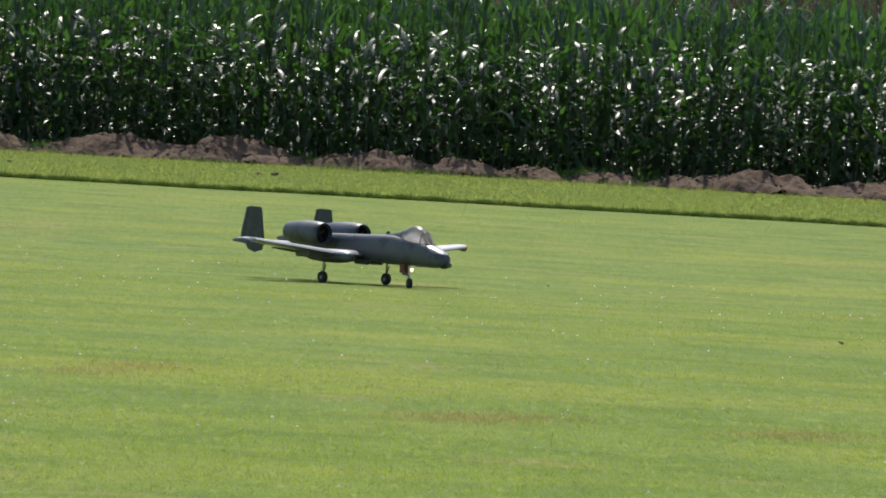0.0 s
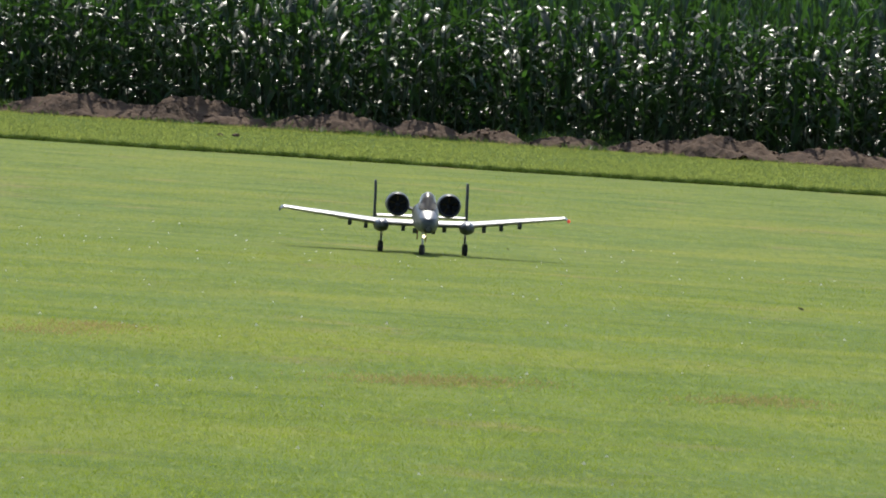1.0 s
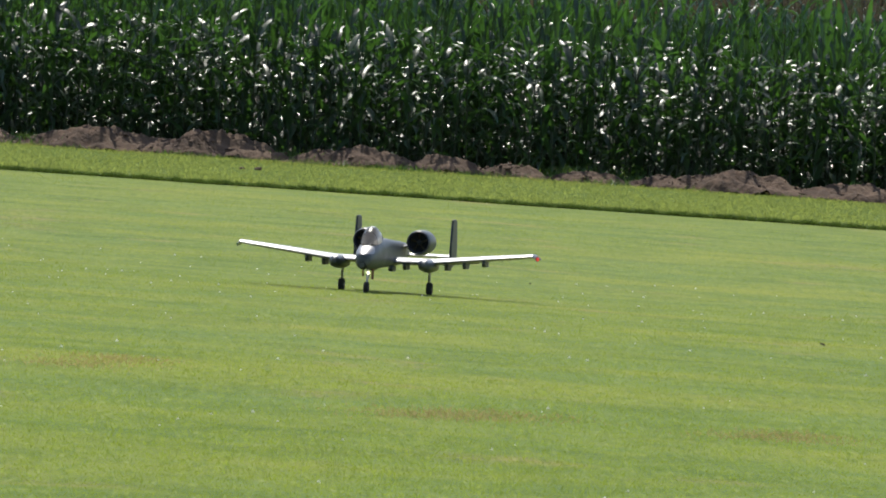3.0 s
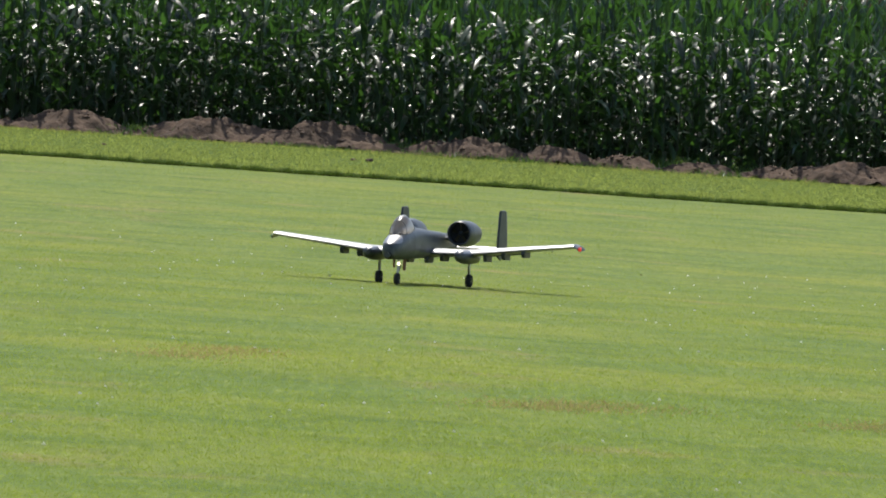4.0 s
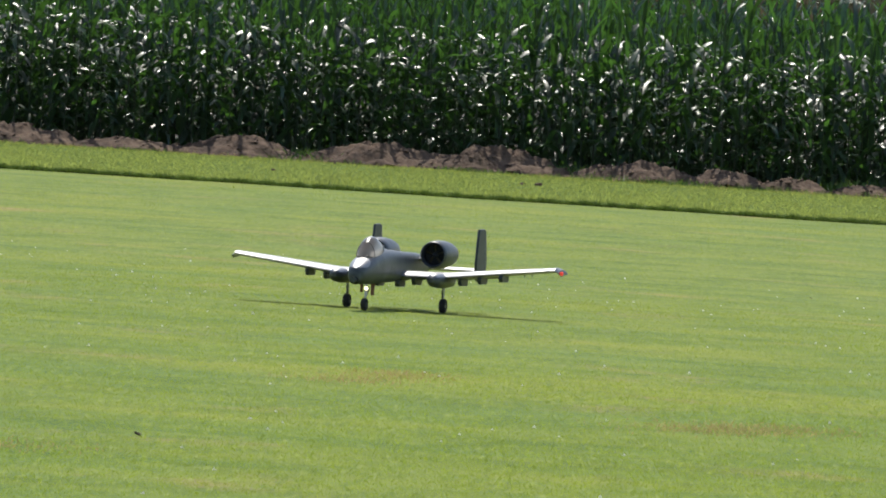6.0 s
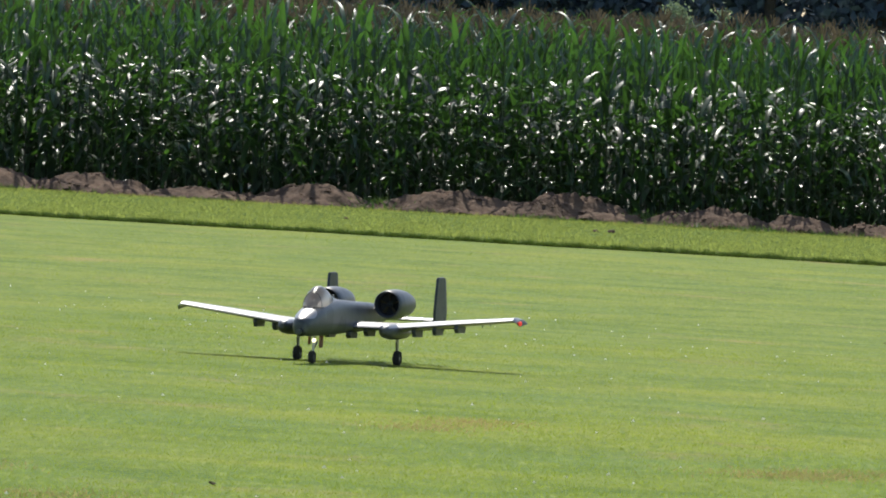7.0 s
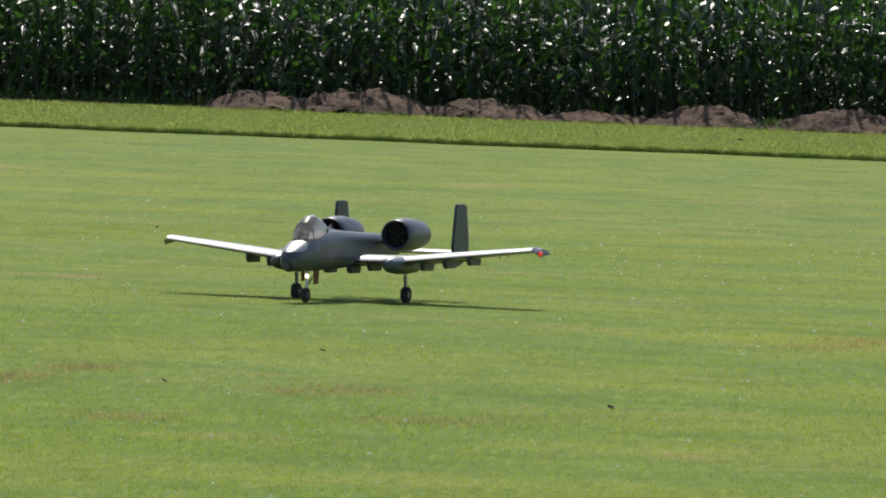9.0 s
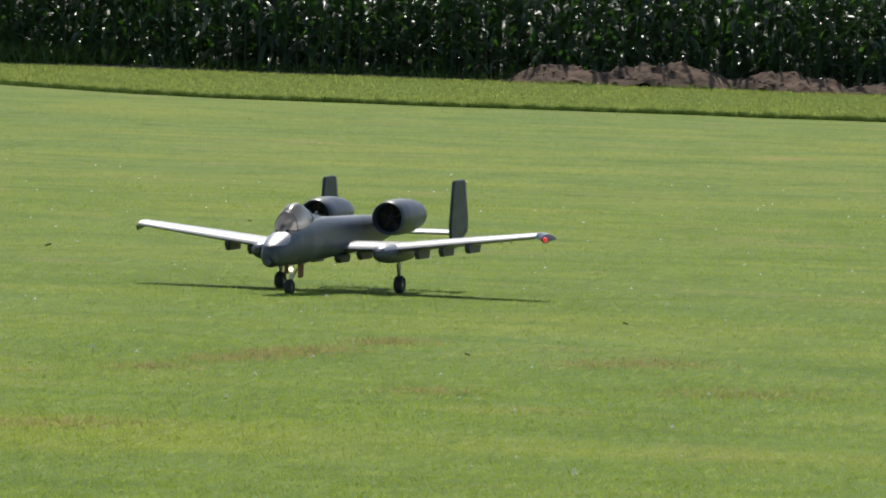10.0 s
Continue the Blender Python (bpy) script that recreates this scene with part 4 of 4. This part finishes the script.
    for x in np.linspace(8.44, 6.98, 15):
        half, low, high, square = body_at(x)
        wide = radians(58) * math.sqrt(max(0.0, 1 - ((x - 7.71) / 0.735) ** 2)) + 0.02
        row = []
        for a in np.linspace(math.pi / 2 - wide, math.pi / 2 + wide, 15):
            c, sn = math.cos(a), math.sin(a)
            r = 1.012 * (abs(c) ** square + abs(sn) ** square) ** (-1 / square)
            row.append(P(x, half * r * c, (low + high) / 2 + (high - low) / 2 * r * sn + 0.004))
        deck.append(row)
    part("nose_deck", shell(deck), WING, plane, "added glossy grey panel that catches the sun's glint on the nose")
    # small aerials and lights on the belly and spine
    part("blade_aerial", slab([(3.2, 3.3), (3.0, 3.48), (2.85, 3.48), (2.7, 3.22)], 0.0, 0.03), DARK_GREY, plane)
    for x, y, z in ((3.4, 0.66, 2.5), (2.7, 0.69, 2.3), (3.4, -0.66, 2.5)):
        part("skin_light", ball(x, y, z, 0.05, 0.03, 0.04, 8), BARE, plane)
    return plane, nose_wheel


aeroplane, nose_wheel = build_plane()
TAXI = [  # seconds, x, y, heading, lean, nose down
    (0, 0.675, 93.6, -49.6, 0.1, 0.0), (0.5, 1.333, 93.45, -70.1, 1.1, -0.4), (1, 1.608, 92.95, -89.0, 1.2, -0.7), (1.5, 1.575, 92.25, -97.8, 1.4, -0.5),
    (2, 1.409, 91.55, -97.4, 1.5, -0.6), (2.2, 1.343, 91.17, -97.5, 1.5, -0.7), (3.3, 0.893, 87.09, -101.9, 1.0, -0.5), (3.5, 0.773, 86.41, -103.2, 1.1, -0.8),
    (4, 0.432, 84.81, -103.9, 1.6, -0.9), (4.5, 0.022, 83.2, -103.7, 1.4, -0.9), (5, -0.350, 82.0, -103.5, 0.9, -0.3), (5.5, -0.706, 80.7, -103.5, 0.9, -0.4),
    (5.7, -0.846, 80.1, -103.6, 0.8, -0.4), (6.8, -1.685, 76.32, -104.4, 0.9, 0.1), (7, -1.863, 75.6, -104.8, 0.7, -0.1), (7.5, -2.352, 73.8, -105.6, 1.2, -0.1),
    (8, -2.906, 71.95, -104.3, 1.3, 0.0), (8.5, -3.490, 69.95, -104.4, 1.4, -0.4), (9, -4.135, 67.55, -105.8, 0.7, -0.3), (9.5, -4.890, 65.05, -106.0, 0.8, -0.2),
    (9.7, -5.180, 63.85, -105.5, 0.7, 1.0), (10, -5.605, 61.9, -104.4, 0.6, 1.7),
]
NOSE_WHEEL = [(0, -24, 0.0), (0.5, -22, 0.0), (1, -14, 0.0), (1.5, 0, 0.0), (5, 0, 0.0), (9.5, 0, 0.0), (9.7, 0, 0.010), (10, 0, 0.016)]  # seconds, steering, lift as the leg sinks in


def motions():
    walk(aeroplane, [(t, pose(x, y, ground_z(y) - 0.013, lean, nose, a)) for t, x, y, a, lean, nose in TAXI])
    x, y, z = P(5.38, -0.22, 0.41)
    walk(nose_wheel, [(t, pose(x, y, z + up, 0, 0, turn)) for t, turn, up in NOSE_WHEEL])


motions()
